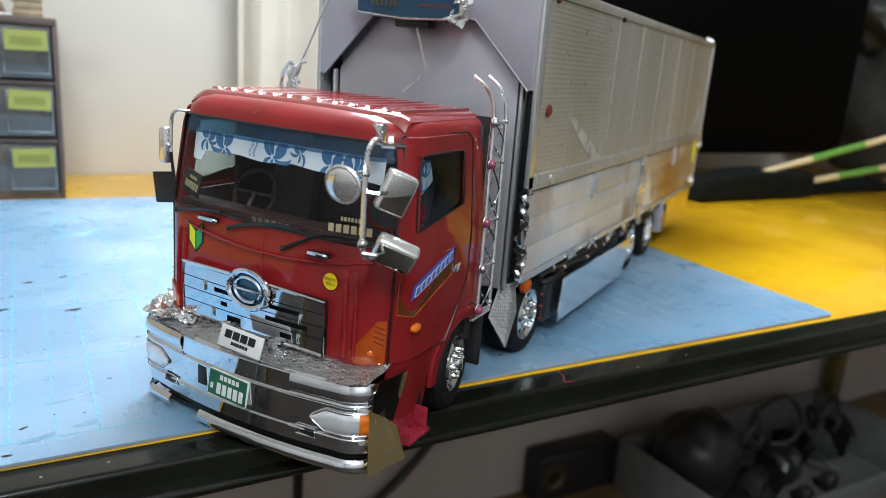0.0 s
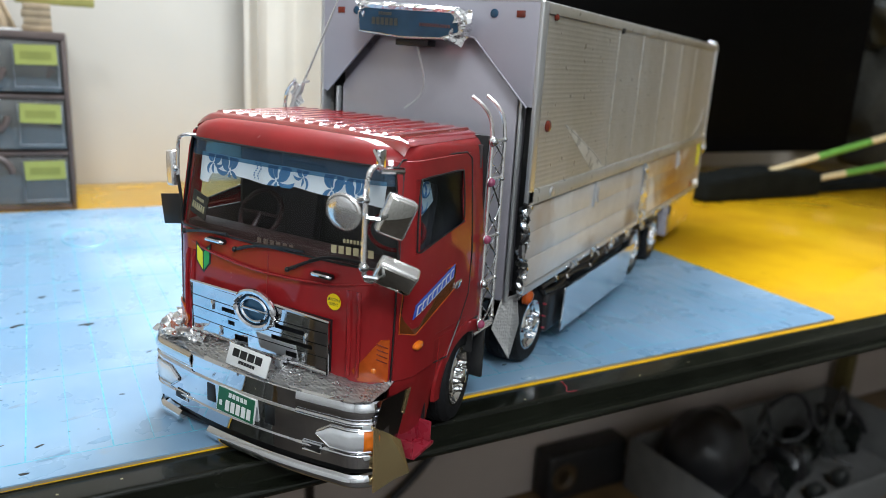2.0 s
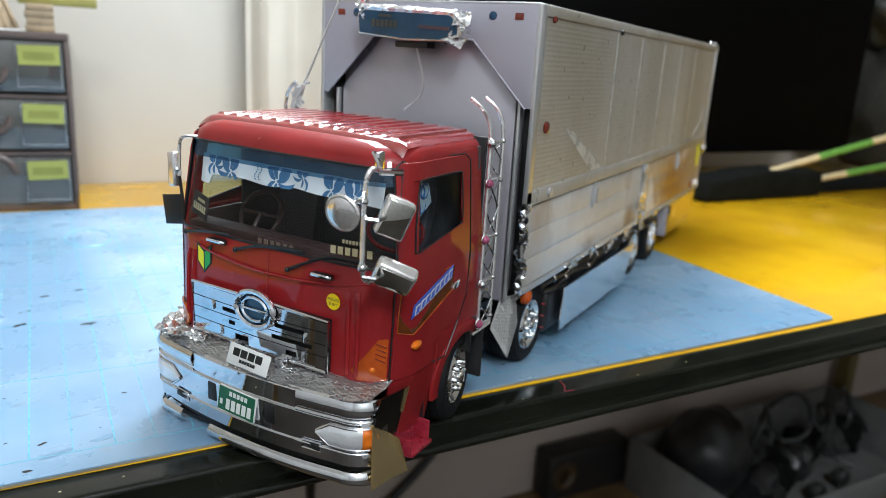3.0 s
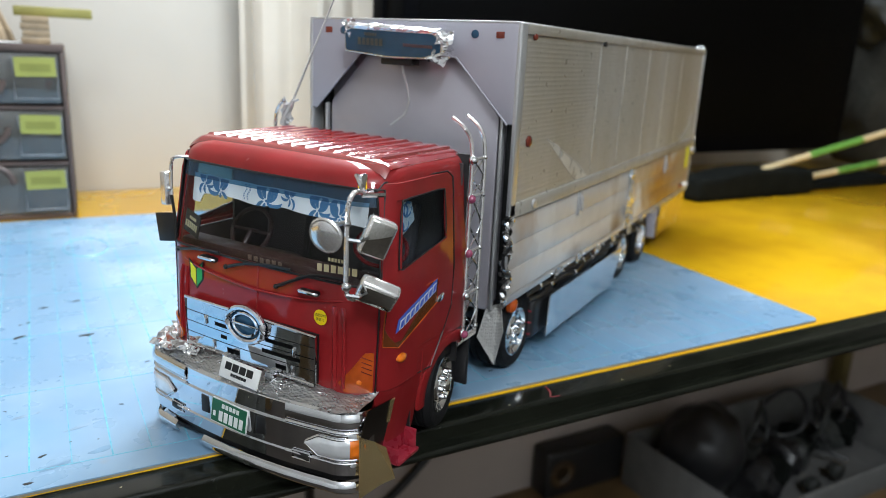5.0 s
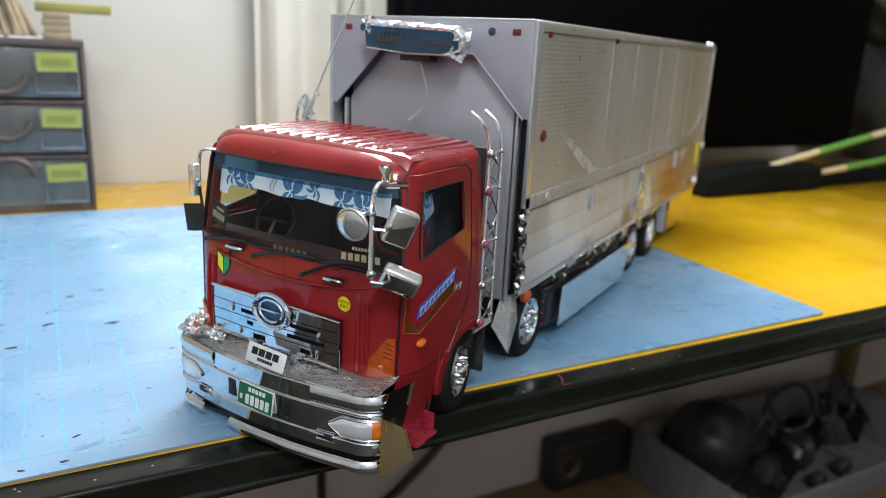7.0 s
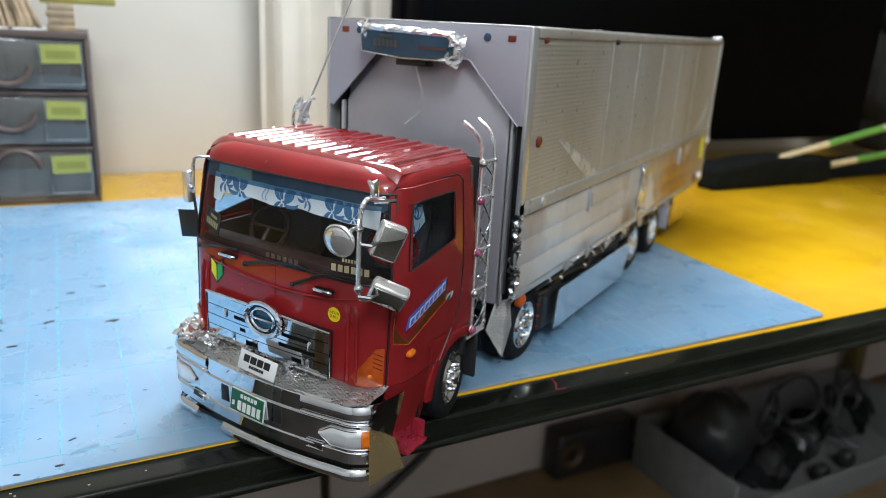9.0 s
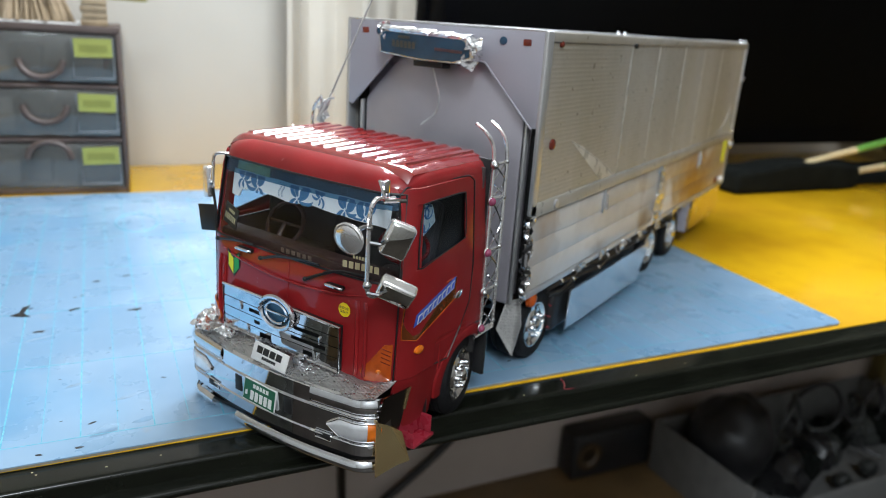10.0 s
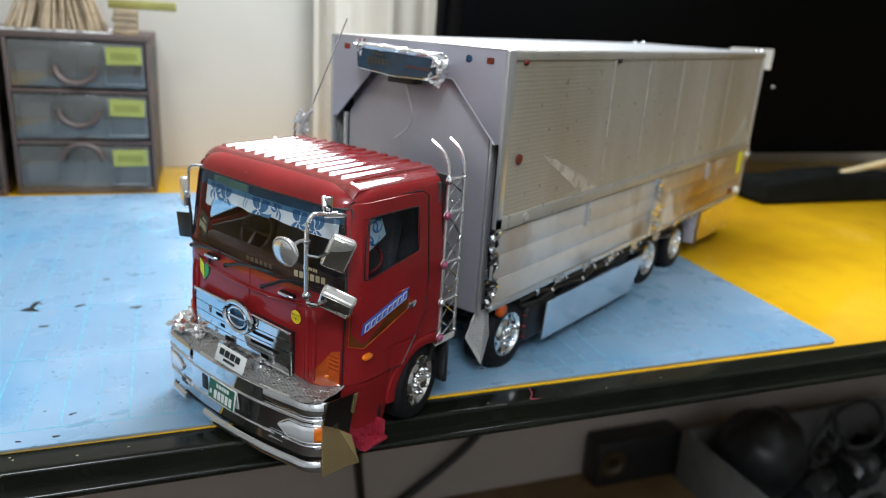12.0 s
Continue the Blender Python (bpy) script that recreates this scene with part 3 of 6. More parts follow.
def cab_parts():
    # back wall and roof
    part("cab_back", block(-3.7, 3.7, 4.68, 4.78, 1.9, 8.25, 0.03), BLACK, cab)
    b = bmesh.new()
    nx, ny = 336, 22
    grid = []
    for j in range(ny + 1):
        row = []
        y = 0.98 + 0.05 * j if j < 12 else 1.58 + 3.24 * (j - 12) / 10
        for i in range(nx + 1):
            x = -3.36 + 6.72 * i / nx
            ph = ((x + 0.24) / 0.48) % 1.0
            rib = 0.062 * max(0.0, min(1.0, (0.42 - abs(ph - 0.5)) / 0.23)) if abs(x) < 2.98 else 0.0
            rib *= max(0.0, min(1.0, (y - 1.31) / 0.05))
            edge = max(0.0, abs(x) - 2.95)
            fr = max(0.0, 1.30 - y)
            row.append(b.verts.new((x, y, 8.33 + 0.04 * (1 - (x / 3.3) ** 2) + rib - 0.9 * edge ** 2 - 2.2 * fr ** 2)))
        grid.append(row)
    for j in range(ny):
        for i in range(nx):
            b.faces.new((grid[j][i], grid[j][i + 1], grid[j + 1][i + 1], grid[j + 1][i]))
    part("roof_panel", b, RED_ROOF, cab, "ribbed dark red roof", thick=0.06)
    # lower sides with the wheel arch
    def side_bottom(y):
        if y < 0.95:
            return 1.0 - 0.5 * (y - 0.62) / 0.33
        if y < 2.48:
            return 0.47
        return 1.35 + math.sqrt(max(0.0, 1.62 ** 2 - (y - 4.1) ** 2))
    cols = [0.62, 0.7, 0.8, 0.95, 1.2, 1.6, 2.0, 2.3, 2.479] + [2.49 + 0.12 * k for k in range(14)]
    for s in (1, -1):
        b = bmesh.new()
        g = []
        for y in cols:
            lo_, hi_ = min(side_bottom(y), 3.1), 3.13
            g.append([b.verts.new((s * (side_x(y, max(z, 2.3)) + 0.02 - 0.16 * max(0.0, 2.3 - z)), y, z)) for z in (lo_, lo_ + (hi_ - lo_) * 0.5, hi_)])
        for p_, q_ in zip(g, g[1:]):
            for k in range(2):
                b.faces.new((p_[k], q_[k], q_[k + 1], p_[k + 1]))
        bmesh.ops.recalc_face_normals(b, faces=b.faces[:])
        part("lower_side", b, RED, cab, thick=0.08)
        fl = bmesh.new()
        rows = []
        for a in range(182, 58, -6):
            c_, s_ = math.cos(radians(a)), math.sin(radians(a))
            rows.append([fl.verts.new((s * x, 4.1 + r * c_, 1.35 + r * s_)) for r, x in ((1.36, 3.66), (1.36, 3.78), (1.42, 3.84), (1.52, 3.855), (1.64, 3.85), (1.73, 3.83), (1.75, 3.74))])
        for p_, q_ in zip(rows, rows[1:]):
            for k in range(6):
                fl.faces.new((p_[k], q_[k], q_[k + 1], p_[k + 1]))
        bmesh.ops.recalc_face_normals(fl, faces=fl.faces[:])
        part("wheel_arch", fl, RED, cab, thick=0.05)
        # the door, a plate with its window opening
        b = bmesh.new()
        ys, zz = [0.62, 0.82, 1.05, 1.3, 2.2, 3.50, 3.95], [2.48, 3.3, 4.2, 5.2, 5.66, 6.4, 7.42, 7.86]
        slant = lambda k, y, z: y + (0.16 * max(0.0, z - 5.2) / 2.6 if k < 4 else 0.0)
        sill = lambda k, y, z: z + (0.42 * (y - 1.05) / 2.45 if z == 5.66 and 2 <= k <= 5 else 0.0)
        g = [[b.verts.new((s * (side_x(slant(k, y, z), z) + 0.045), slant(k, y, z), sill(k, y, z))) for k, y in enumerate(ys)] for z in zz]
        for j in range(len(zz) - 1):
            for i in range(len(ys) - 1):
                if 5.6 < (zz[j] + zz[j + 1]) / 2 < 7.42 and 2 <= i < 5:
                    continue
                if j == 0 and i >= 4:
                    continue
                b.faces.new((g[j][i], g[j][i + 1], g[j + 1][i + 1], g[j + 1][i]))
        door = part("door", b, RED, cab, "dark red cab door", thick=0.05, bevel=0.02)
        gap = [(s * (side_x(y, z) + 0.045), y, z) for y, z in ((0.59, 2.45), (0.59, 4.2), (0.6, 5.2), (0.68, 6.4), (0.76, 7.7), (0.95, 7.88), (3.7, 7.88), (3.98, 7.7), (3.98, 5.2), (3.9, 4.0), (3.5, 3.3), (2.9, 2.45), (0.6, 2.45))]
        part("door_gap", tube(gap, 0.024, 5), INK, door)
        win = curve_points([(s * (side_x(y, z) + 0.045), y, z) for y, z in ((1.14, 5.72), (1.2, 6.4), (1.36, 7.3), (1.55, 7.42), (2.4, 7.44), (3.35, 7.44), (3.5, 7.3), (3.52, 6.3), (3.42, 6.06), (2.6, 5.92), (1.3, 5.68))], 4)
        part("window_seal", tube(win, 0.024, 6, closed=True), BLACK, door)
        p = prism([(1.1, 5.6), (1.3, 7.46), (3.55, 7.48), (3.55, 5.9), (2.5, 5.7)], lambda p, q, c: (s * (side_x(p, q) - 0.03 + c * 0.02), p, q), 1.0)
        pane = part("side_window", p, SIDEGLASS, door)
        pane.visible_shadow = False
        h = prism([(2.98, 4.36), (3.05, 4.52), (3.3, 4.58), (3.36, 4.5), (3.3, 4.38), (3.1, 4.32)], lambda p, q, c: (s * (3.83 + c), p, q), 0.09, 0.02)
        part("door_handle", h, CHROME, door, "chrome door handle")
        m = lathe([(3.82, 0.20), (3.90, 0.19), (3.94, 0.12), (3.96, 0.03)])
        for v in m.verts:
            v.co.z *= 0.6
            v.co.x *= s
        part("side_marker", shift(m, 0, 1.32, 3.3), ORANGE, door, "orange side marker lens")
    # windscreen with a blue band at its top
    b = loft([5.34, 5.6, 6.2, 6.8, 7.15, 7.28, 7.74], lambda i, z: GLASS_FROM - 1 <= i < GLASS_TO + 1, 0.02, lambda i, z: 1 if z > 7.3 else 0)
    ws = part("windscreen", b, [WSGLASS, TINT], cab, "clear windscreen with a blue tinted band along its top")
    ws.visible_shadow = False
    seal = [(x, y - 0.012, 5.36) for x, y in outline(5.36)[GLASS_FROM:GLASS_TO + 1]] + [(x, y - 0.012, 7.71) for x, y in outline(7.71)[GLASS_FROM:GLASS_TO + 1]][::-1]
    part("windscreen_seal", tube(seal, 0.035, 6, closed=True), BLACK, cab)
    # dashboard, seats, wheel
    part("dashboard", block(-3.5, 3.5, 0.65, 1.35, 4.4, 5.42, 0.15), DASH, cab)
    part("cab_floor", block(-3.4, 3.4, 1.0, 4.7, 2.9, 3.0), DARK, cab)
    part("cab_lining", block(-3.6, 3.6, 4.5, 4.6, 3.0, 8.0), LINING, cab)
    for x in (-3.52, 3.52):
        part("door_lining", block(x - 0.03, x + 0.03, 1.3, 4.5, 3.0, 5.55, 0.02), DARK, cab)
    part("side_lining", block(-3.5, -3.42, 2.75, 4.55, 5.0, 7.8), LINING, cab)
    for x in (-1.9, 1.9):
        s = block(x - 0.8, x + 0.8, 2.0, 3.5, 4.0, 4.7, 0.2)
        put(s, turned(block(-0.8, 0.8, -0.2, 0.25, 0, 2.4, 0.18), Matrix.Translation((x, 3.4, 4.5)) @ pose(0, 0, 0, -10)))
        put(s, block(x - 0.4, x + 0.4, 3.6, 3.95, 6.9, 7.4, 0.14))
        part("seat", s, SEAT, cab, "dark brown seat")
    c = [(-1.75 + 0.72 * math.cos(a / 12 * math.pi), 1.75 + 0.3 * math.sin(a / 12 * math.pi), 5.65 + 0.6 * math.sin(a / 12 * math.pi)) for a in range(24)]
    w = tube(c, 0.07, 6, closed=True)
    put(w, tube([(-2.4, 1.75, 5.65), (-1.1, 1.75, 5.65)], 0.05))
    put(w, tube([(-1.75, 1.75, 5.65), (-1.75, 1.3, 5.1)], 0.08))
    part("steering_wheel", w, DASH, cab)
    c = [(2.35 + 0.85 * math.cos(a / 12 * math.pi), 2.4 + 0.25 * math.sin(a / 12 * math.pi), 5.75 + 0.45 * math.sin(a / 12 * math.pi)) for a in range(24)]
    part("seat_ring", tube(c, 0.06, 6, closed=True), RED, cab)


cab_parts()


def floral_curtain():
    """White valance with blue scroll print behind the windscreen's top."""
    def surf(x, z, d=0.0):
        return (x, lerp_table(FRONT, z) + 0.26 + 0.03 * math.sin(x * 5) + 0.12 * (abs(x) / 3) ** 2 + 0.4 * max(0.0, abs(x) - 2.5) ** 2 - d, z)
    b = bmesh.new()
    n = 60
    lo = []
    for i in range(n + 1):
        x = -2.95 + 5.95 * i / n
        low = 6.83 + 0.035 * math.sin(x * 3) - (0.25 * min(1.0, (-2.45 - x) / 0.1) if x < -2.45 else 0.0) - 0.10 * max(0, x - 1.6)
        lo.append([b.verts.new(surf(x, low + (7.33 - low) * k / 3)) for k in range(4)])
    for i in range(n):
        for k in range(3):
            b.faces.new((lo[i][k], lo[i + 1][k], lo[i + 1][k + 1], lo[i][k + 1]))
    cur = part("windscreen_curtain", b, CLOTHWHITE, cab, "white valance with a blue scroll print", thick=0.03)
    rnd = random.Random(3)

    def frond(b, x0, z0, ang, ln, curl, wide):
        """One curled leaf: a crescent that tapers at both ends."""
        left, right, p, q, a = [], [], x0, z0, ang
        m = 9
        for k in range(m + 1):
            t = k / m
            w = wide * math.sin(math.pi * min(1.0, t * 0.93 + 0.05)) ** 0.7
            left.append((p - w * math.sin(a), q + w * math.cos(a)))
            right.append((p + w * math.sin(a), q - w * math.cos(a)))
            p, q, a = p + ln / m * math.cos(a), q + ln / m * math.sin(a), a + curl / m
        put(b, prism([(u, max(6.80, min(7.31, v))) for u, v in left + right[::-1]], lambda u, v, c: surf(u, v, 0.004 + c), 0.012))

    for x0, z0, size, way in ((-2.45, 7.12, 0.8, 1), (-1.7, 7.02, 1.15, -1), (-0.15, 7.0, 1.15, 1), (0.75, 7.18, 0.7, -1), (1.55, 7.0, 1.0, 1), (2.35, 6.95, 1.0, -1)):
        b = blank()
        for a, ln, curl, wd, dx, dz in ((150, 0.62, -2.6, 0.075, 0, 0), (120, 0.55, -1.8, 0.07, 0.05, 0.02), (85, 0.42, -2.2, 0.06, 0.12, 0.03), (40, 0.55, 2.0, 0.07, 0.1, 0), (5, 0.6, 2.6, 0.075, 0.05, -0.04),
                                        (200, 0.5, 2.2, 0.055, 0, -0.05), (-35, 0.45, 1.6, 0.055, 0.1, -0.08), (250, 0.3, 1.2, 0.05, 0.05, -0.08)):
            frond(b, x0 + way * dx * size, z0 + dz * size, radians(a if way > 0 else 180 - a), size * ln * rnd.uniform(0.9, 1.1), way * curl, wd * size)
        for v in b.verts:
            v.co.y = surf(v.co.x, v.co.z)[1] - 0.012
        part("leaf_print", b, BLUEP2, cur)
    for j in range(2):
        b = blank()
        for k in range(7):
            cx, cz = -0.86 + 0.14 * j + 0.05 * math.sin(k), 7.28 - 0.062 * k
            put(b, prism([(cx + 0.026 * math.cos(a * 1.05), cz + 0.022 * math.sin(a * 1.05)) for a in range(6)], lambda u, v, c: surf(u, v, 0.006 + c), 0.01))
        part("dot_print", b, BLUEP2, cur)
    for s in (1,):
        p = prism([(1.25, 6.2), (1.3, 7.35), (2.1, 7.25), (2.3, 6.75), (1.9, 6.5)], lambda p, q, c: (s * 3.42 + c, p, q), 0.03)
        sc = part("side_curtain", p, WHITE, cab, "scrap of printed curtain")
        b = blank()
        for k in range(6):
            cy, cz, r, a0 = rnd.uniform(1.4, 2.0), rnd.uniform(6.6, 7.1), rnd.uniform(0.1, 0.2), rnd.uniform(0, 6)
            put(b, tube([(3.45, cy + r * math.cos(a0 + t * 0.45), cz + r * math.sin(a0 + t * 0.45)) for t in range(8)], 0.04, 5, taper=0.3))
        part("scroll_print", b, BLUEP2, sc)


CLOTHWHITE = material("white_curtain_cloth", (0.88, 0.89, 0.90), 0.7, var=0.06, scale=60)
BLUEP2 = material("faded_blue_print", (0.06, 0.19, 0.37), 0.6, var=0.15, scale=200)
floral_curtain()


def bars(place, x0, x1, n, h, gap=0.25):
    """A word as a row of plain bars."""
    b = blank()
    step = (x1 - x0) / n
    for i in range(n):
        a, c = x0 + i * step, x0 + (i + 1 - gap) * step
        put(b, prism([(a, 0), (c, 0), (c, h), (a, h)], place, 0.012))
    return b


SIDE_ST = [(0.72, 4.75), (0.68, 4.2), (0.68, 3.75), (1.15, 3.62), (3.02, 4.35), (3.05, 5.02)]
AMBER = material("amber_lens", (0.46, 0.075, 0.008), 0.12, coat=0.8, var=0.35, scale=220)
BARCHROME = material("flat_grille_chrome", (0.80, 0.81, 0.84), 0.05, metal=1.0, var=0.05, scale=120, bump=0.05, bump_scale=90, rough_var=0.03)
AMBER2 = material("amber_film", (0.11, 0.028, 0.006), 0.2, coat=0.6, var=0.4, scale=160)


def front_face():
    # grille
    g0, g1 = -2.42, 2.2
    fy = lambda x: -0.14 + 0.14 * (abs(x) / 3.0) ** 2
    lean = lambda z: -0.09 - 0.02 * (z - 3.3) / 1.3
    rim_tube = tube([(p, fy(p) + lean(q), q) for p, q in ((g0, 2.62), (g1, 2.58), (g1 + 0.02, 3.92), (0, 4.02), (g0 - 0.02, 3.98))], 0.05, 6, closed=True)
    gr = part("grille", rim_tube, CHROME, cab, "chrome radiator grille")
    part("grille_back", block(g0, g1, -0.05, 0.0, 2.6, 3.95), BLACK, gr)
    zz = [2.64, 2.98, 3.30, 3.62, 3.96]
    slots = {2: ((-1.25, -0.62), (0.62, 1.45)), 1: ((-1.05, -0.75), (0.45, 1.75)), 0: ((-0.75, -0.35), (0.9, 1.3))}
    n = 40
    for k in range(4):
        b = bmesh.new()
        lo_, hi_ = zz[k] + 0.012, zz[k + 1] - 0.012
        levels = [lo_, lo_ + 0.10, hi_ - 0.08, hi_]
        rows = [[b.verts.new((g0 + (g1 - g0) * i / n, fy(g0 + (g1 - g0) * i / n) + lean(z), z)) for i in range(n + 1)] for z in levels]
        for j in range(3):
            for i in range(n):
                x = g0 + (g1 - g0) * (i + 0.5) / n
                if j == 1 and any(p < x < q for p, q in slots.get(k, ())):
                    continue
                b.faces.new((rows[j][i], rows[j][i + 1], rows[j + 1][i + 1], rows[j + 1][i]))
        part("grille_bar", b, BARCHROME, gr, thick=0.03)
    for x, z in ((-1.6, 3.5), (1.55, 3.35), (-1.3, 2.85), (1.5, 2.85)):
        part("grille_clip", block(x - 0.04, x + 0.04, fy(x) - 0.05 + lean(z), fy(x) + 0.05 + lean(z), z - 0.13, z + 0.13, 0.02), CHROME, gr)
    # badge: plain ring with a bar
    ring = [(0.62 * math.cos(a / 16 * math.pi), -0.34, 3.78 + 0.47 * math.sin(a / 16 * math.pi)) for a in range(32)]
    bd = part("badge", tube(ring, 0.085, 8, closed=True), CHROME, cab, "chrome oval badge")
    ring = [(0.42 * math.cos(a / 16 * math.pi), -0.35, 3.78 + 0.31 * math.sin(a / 16 * math.pi)) for a in range(32)]
    part("inner_ring", tube(ring, 0.04, 6, closed=True), CHROME, bd)
    part("badge_bar", block(-0.4, 0.4, -0.38, -0.30, 3.74, 3.81, 0.02), CHROME, bd)
    part("badge_back", prism([(0.55 * math.cos(a / 12 * math.pi), 3.78 + 0.42 * math.sin(a / 12 * math.pi)) for a in range(24)], lambda p, q, c: (p, -0.28 + c, q), 0.08), SIGNBLUE, bd)
    # maker's plate, as bars on white
    pl = part("name_plate", turned(block(-0.68, 0.68, -0.03, 0.03, -0.27, 0.27, 0.03), Matrix.Translation((0.2, -0.76, 2.6)) @ pose(0, 0, 0, -18, 2.5, 0)), WHITE, cab, "white name plate with black bars")
    m = Matrix.Translation((0.2, -0.80, 2.595)) @ pose(0, 0, 0, -18, 2.5, 0)
    part("plate_print", bars(lambda p, q, c: m @ Vector((p, -c, q)), -0.5, 0.5, 4, 0.2, 0.16), INK, pl, smooth=False)
    part("plate_print", bars(lambda p, q, c: m @ Vector((p, -c, q - 0.14)), -0.25, 0.3, 6, 0.08, 0.2), INK, pl, smooth=False)
    part("plate_bracket", block(0.78, 1.0, -0.46, -0.2, 2.25, 2.7, 0.03), CHROME, pl)
    part("plate_bracket", block(-0.75, -0.55, -0.46, -0.2, 2.4, 2.8, 0.03), CHROME, pl)
    # slots under the windscreen
    for x, z in ((-1.65, 5.2), (1.86, 5.0)):
        s = block(x - 0.30, x + 0.30, -0.085, 0.1, z - 0.075, z + 0.07, 0.06)
        sl = part("front_handle", s, BLACK, cab)
        part("handle_bar", tube(curve_points([(x - 0.3, -0.06, z), (x - 0.2, -0.13, z + 0.03), (x + 0.2, -0.13, z + 0.03), (x + 0.3, -0.06, z)], 4), 0.045, 6), CHROME, sl)
    # crease lines of the front panel
    for pts in ([(-3.3, 0.32, 5.1), (-2.0, 0.03, 4.86), (0, -0.05, 4.7), (2.0, 0.03, 4.8), (3.2, 0.26, 5.0)],):
        part("panel_crease", tube(curve_points(pts, 5), 0.03, 6), RED, cab)
    for x, r_ in ((2.62, 0.075), (2.88, 0.06), (-2.62, 0.075), (-2.88, 0.06)):
        yf = lambda z: lerp_table(FRONT, z) + 0.10 + (0.03 if abs(x) > 2.7 else 0.0)
        part("corner_crease", tube(curve_points([(x, yf(2.6), 2.6), (x * 1.01, yf(3.4), 3.4), (x, yf(4.4), 4.4), (x * 0.98, yf(4.75), 4.75)], 5), r_, 6), RED, cab)
    part("centre_seam", tube([(0.1, -0.02, 4.15), (0.12, 0.0, 4.6), (0.1, 0.06, 5.3)], 0.02, 5), RED, cab)
    # round yellow sticker with two lines of writing
    st = lathe([(-0.012, 0.205), (0.0, 0.205)], "y", 26)
    st = part("round_sticker", shift(st, 2.2, 0.035, 4.4), YELLOW, cab, "round yellow sticker with black writing")
    for row, (txt, z) in enumerate((("速度抑制", 4.425), ("装置付", 4.31))):
        cu = bpy.data.curves.new("sticker_writing", "FONT")
        cu.body, cu.size, cu.align_x, cu.extrude = txt, 0.092 * CM, "CENTER", 0.0
        o = new("sticker_writing", cu)
        o.parent = st
        o.matrix_basis = at(2.2, 0.018, z) @ pose(0, 0, 0, 90, 0, 0)
        cu.materials.append(INK)
    # two-tone leaf sticker
    m = Matrix.Translation((-2.2, 0.07, 4.62))
    lf = part("leaf_sticker", prism([(-0.27, 0.42), (0.0, 0.22), (0.27, 0.42), (0.27, -0.12), (0.0, -0.42), (-0.27, -0.12)], lambda p, q, c: m @ Vector((p, -c, q)), 0.012), INK, cab, "yellow and green leaf sticker", smooth=False)
    part("leaf_half", prism([(-0.22, 0.32), (-0.02, 0.16), (-0.02, -0.34), (-0.22, -0.1)], lambda p, q, c: m @ Vector((p, -0.013 - c, q)), 0.006), LIME, lf, smooth=False)
    part("leaf_half", prism([(0.22, 0.32), (0.02, 0.16), (0.02, -0.34), (0.22, -0.1)], lambda p, q, c: m @ Vector((p, -0.013 - c, q)), 0.006), LEAFG, lf, smooth=False)
    # corner lamps wrapping the front edge
    for s in (1, -1):
        b = bmesh.new()
        rows = []
        for z, f0, f1 in ((2.5, 0.20, 0.55), (2.75, 0.12, 0.555), (3.1, 0.26, 0.56), (3.6, 0.44, 0.56))[:4 if s > 0 else 3]:
            y0, w, r = lerp_table(FRONT, z), lerp_table(WIDTH, z), lerp_table(RADIUS, z)
            row = []
            for k in range(9):
                a = math.pi / 2 * (1 - (f0 + (f1 - f0) * k / 8))
                rr = r + 0.03
                row.append(b.verts.new((s * (w - r + rr * math.cos(a)), y0 + 0.10 + r - rr * math.sin(a), z)))
            rows.append(row)
        for a, c in zip(rows, rows[1:]):
            for k in range(8):
                b.faces.new((a[k], a[k + 1], c[k + 1], c[k]))
        lamp = part("corner_lamp", b, AMBER, cab, "orange corner lamp lens", thick=0.06)
        for j in range(4):
            z = 3.0 + 0.13 * j
            y0, w, r = lerp_table(FRONT, z), lerp_table(WIDTH, z), lerp_table(RADIUS, z)
            pts = []
            for k in range(5):
                a = math.pi / 2 * (0.46 + 0.13 * k / 4)
                pts.append((s * (w - r + (r + 0.04) * math.cos(a)), y0 + 0.10 + r - (r + 0.04) * math.sin(a), z + 0.03 * k))
            part("lens_rib", tube(pts, 0.014, 5), REDLENS, lamp)
        part("lens_bulb", ball((s * 3.22, 0.34, 2.80), 0.10), ORANGE, lamp)
    # wipers
    for pts, piv in (([(-0.95, -0.04, 5.12), (-0.3, -0.03, 5.32), (0.6, -0.02, 5.44), (1.3, -0.01, 5.46)], (-0.95, 5.12)),
                     ([(0.82, -0.05, 4.95), (1.5, -0.03, 5.28), (2.1, -0.01, 5.48), (3.0, 0.12, 5.5)], (0.82, 4.95)),
                     ([(-3.0, 0.16, 5.2), (-2.2, 0.03, 5.36), (-1.2, -0.03, 5.44)], (-3.0, 5.2))):
        wp = part("wiper", tube(curve_points(pts, 4), 0.05, 6, taper=0.5), BLACK, cab, "black wiper")
        bl = [(x, y - 0.04, z + 0.04) for x, y, z in pts[1:]]
        part("wiper_blade", tube(curve_points(bl, 4), 0.03, 5), BLACK, wp)
        part("wiper_pivot", ball((piv[0], pts[0][1] - 0.02, piv[1]), 0.07, 10), BLACK, wp)
    # boards and prints in the windscreen
    m = Matrix.Translation((-2.72, 0.42, 5.93)) @ pose(0, 0, 0, -10, 4, -22)
    bo = part("sign_board", turned(block(-0.52, 0.52, 0.0, 0.03, -0.31, 0.31), m), INK, cab, "small black board with cream bars")
    part("board_print", bars(lambda p, q, c: m @ Vector((p, -c - 0.002, q - 0.16)), -0.42, 0.45, 6, 0.18, 0.4), CREAM3, bo, smooth=False)
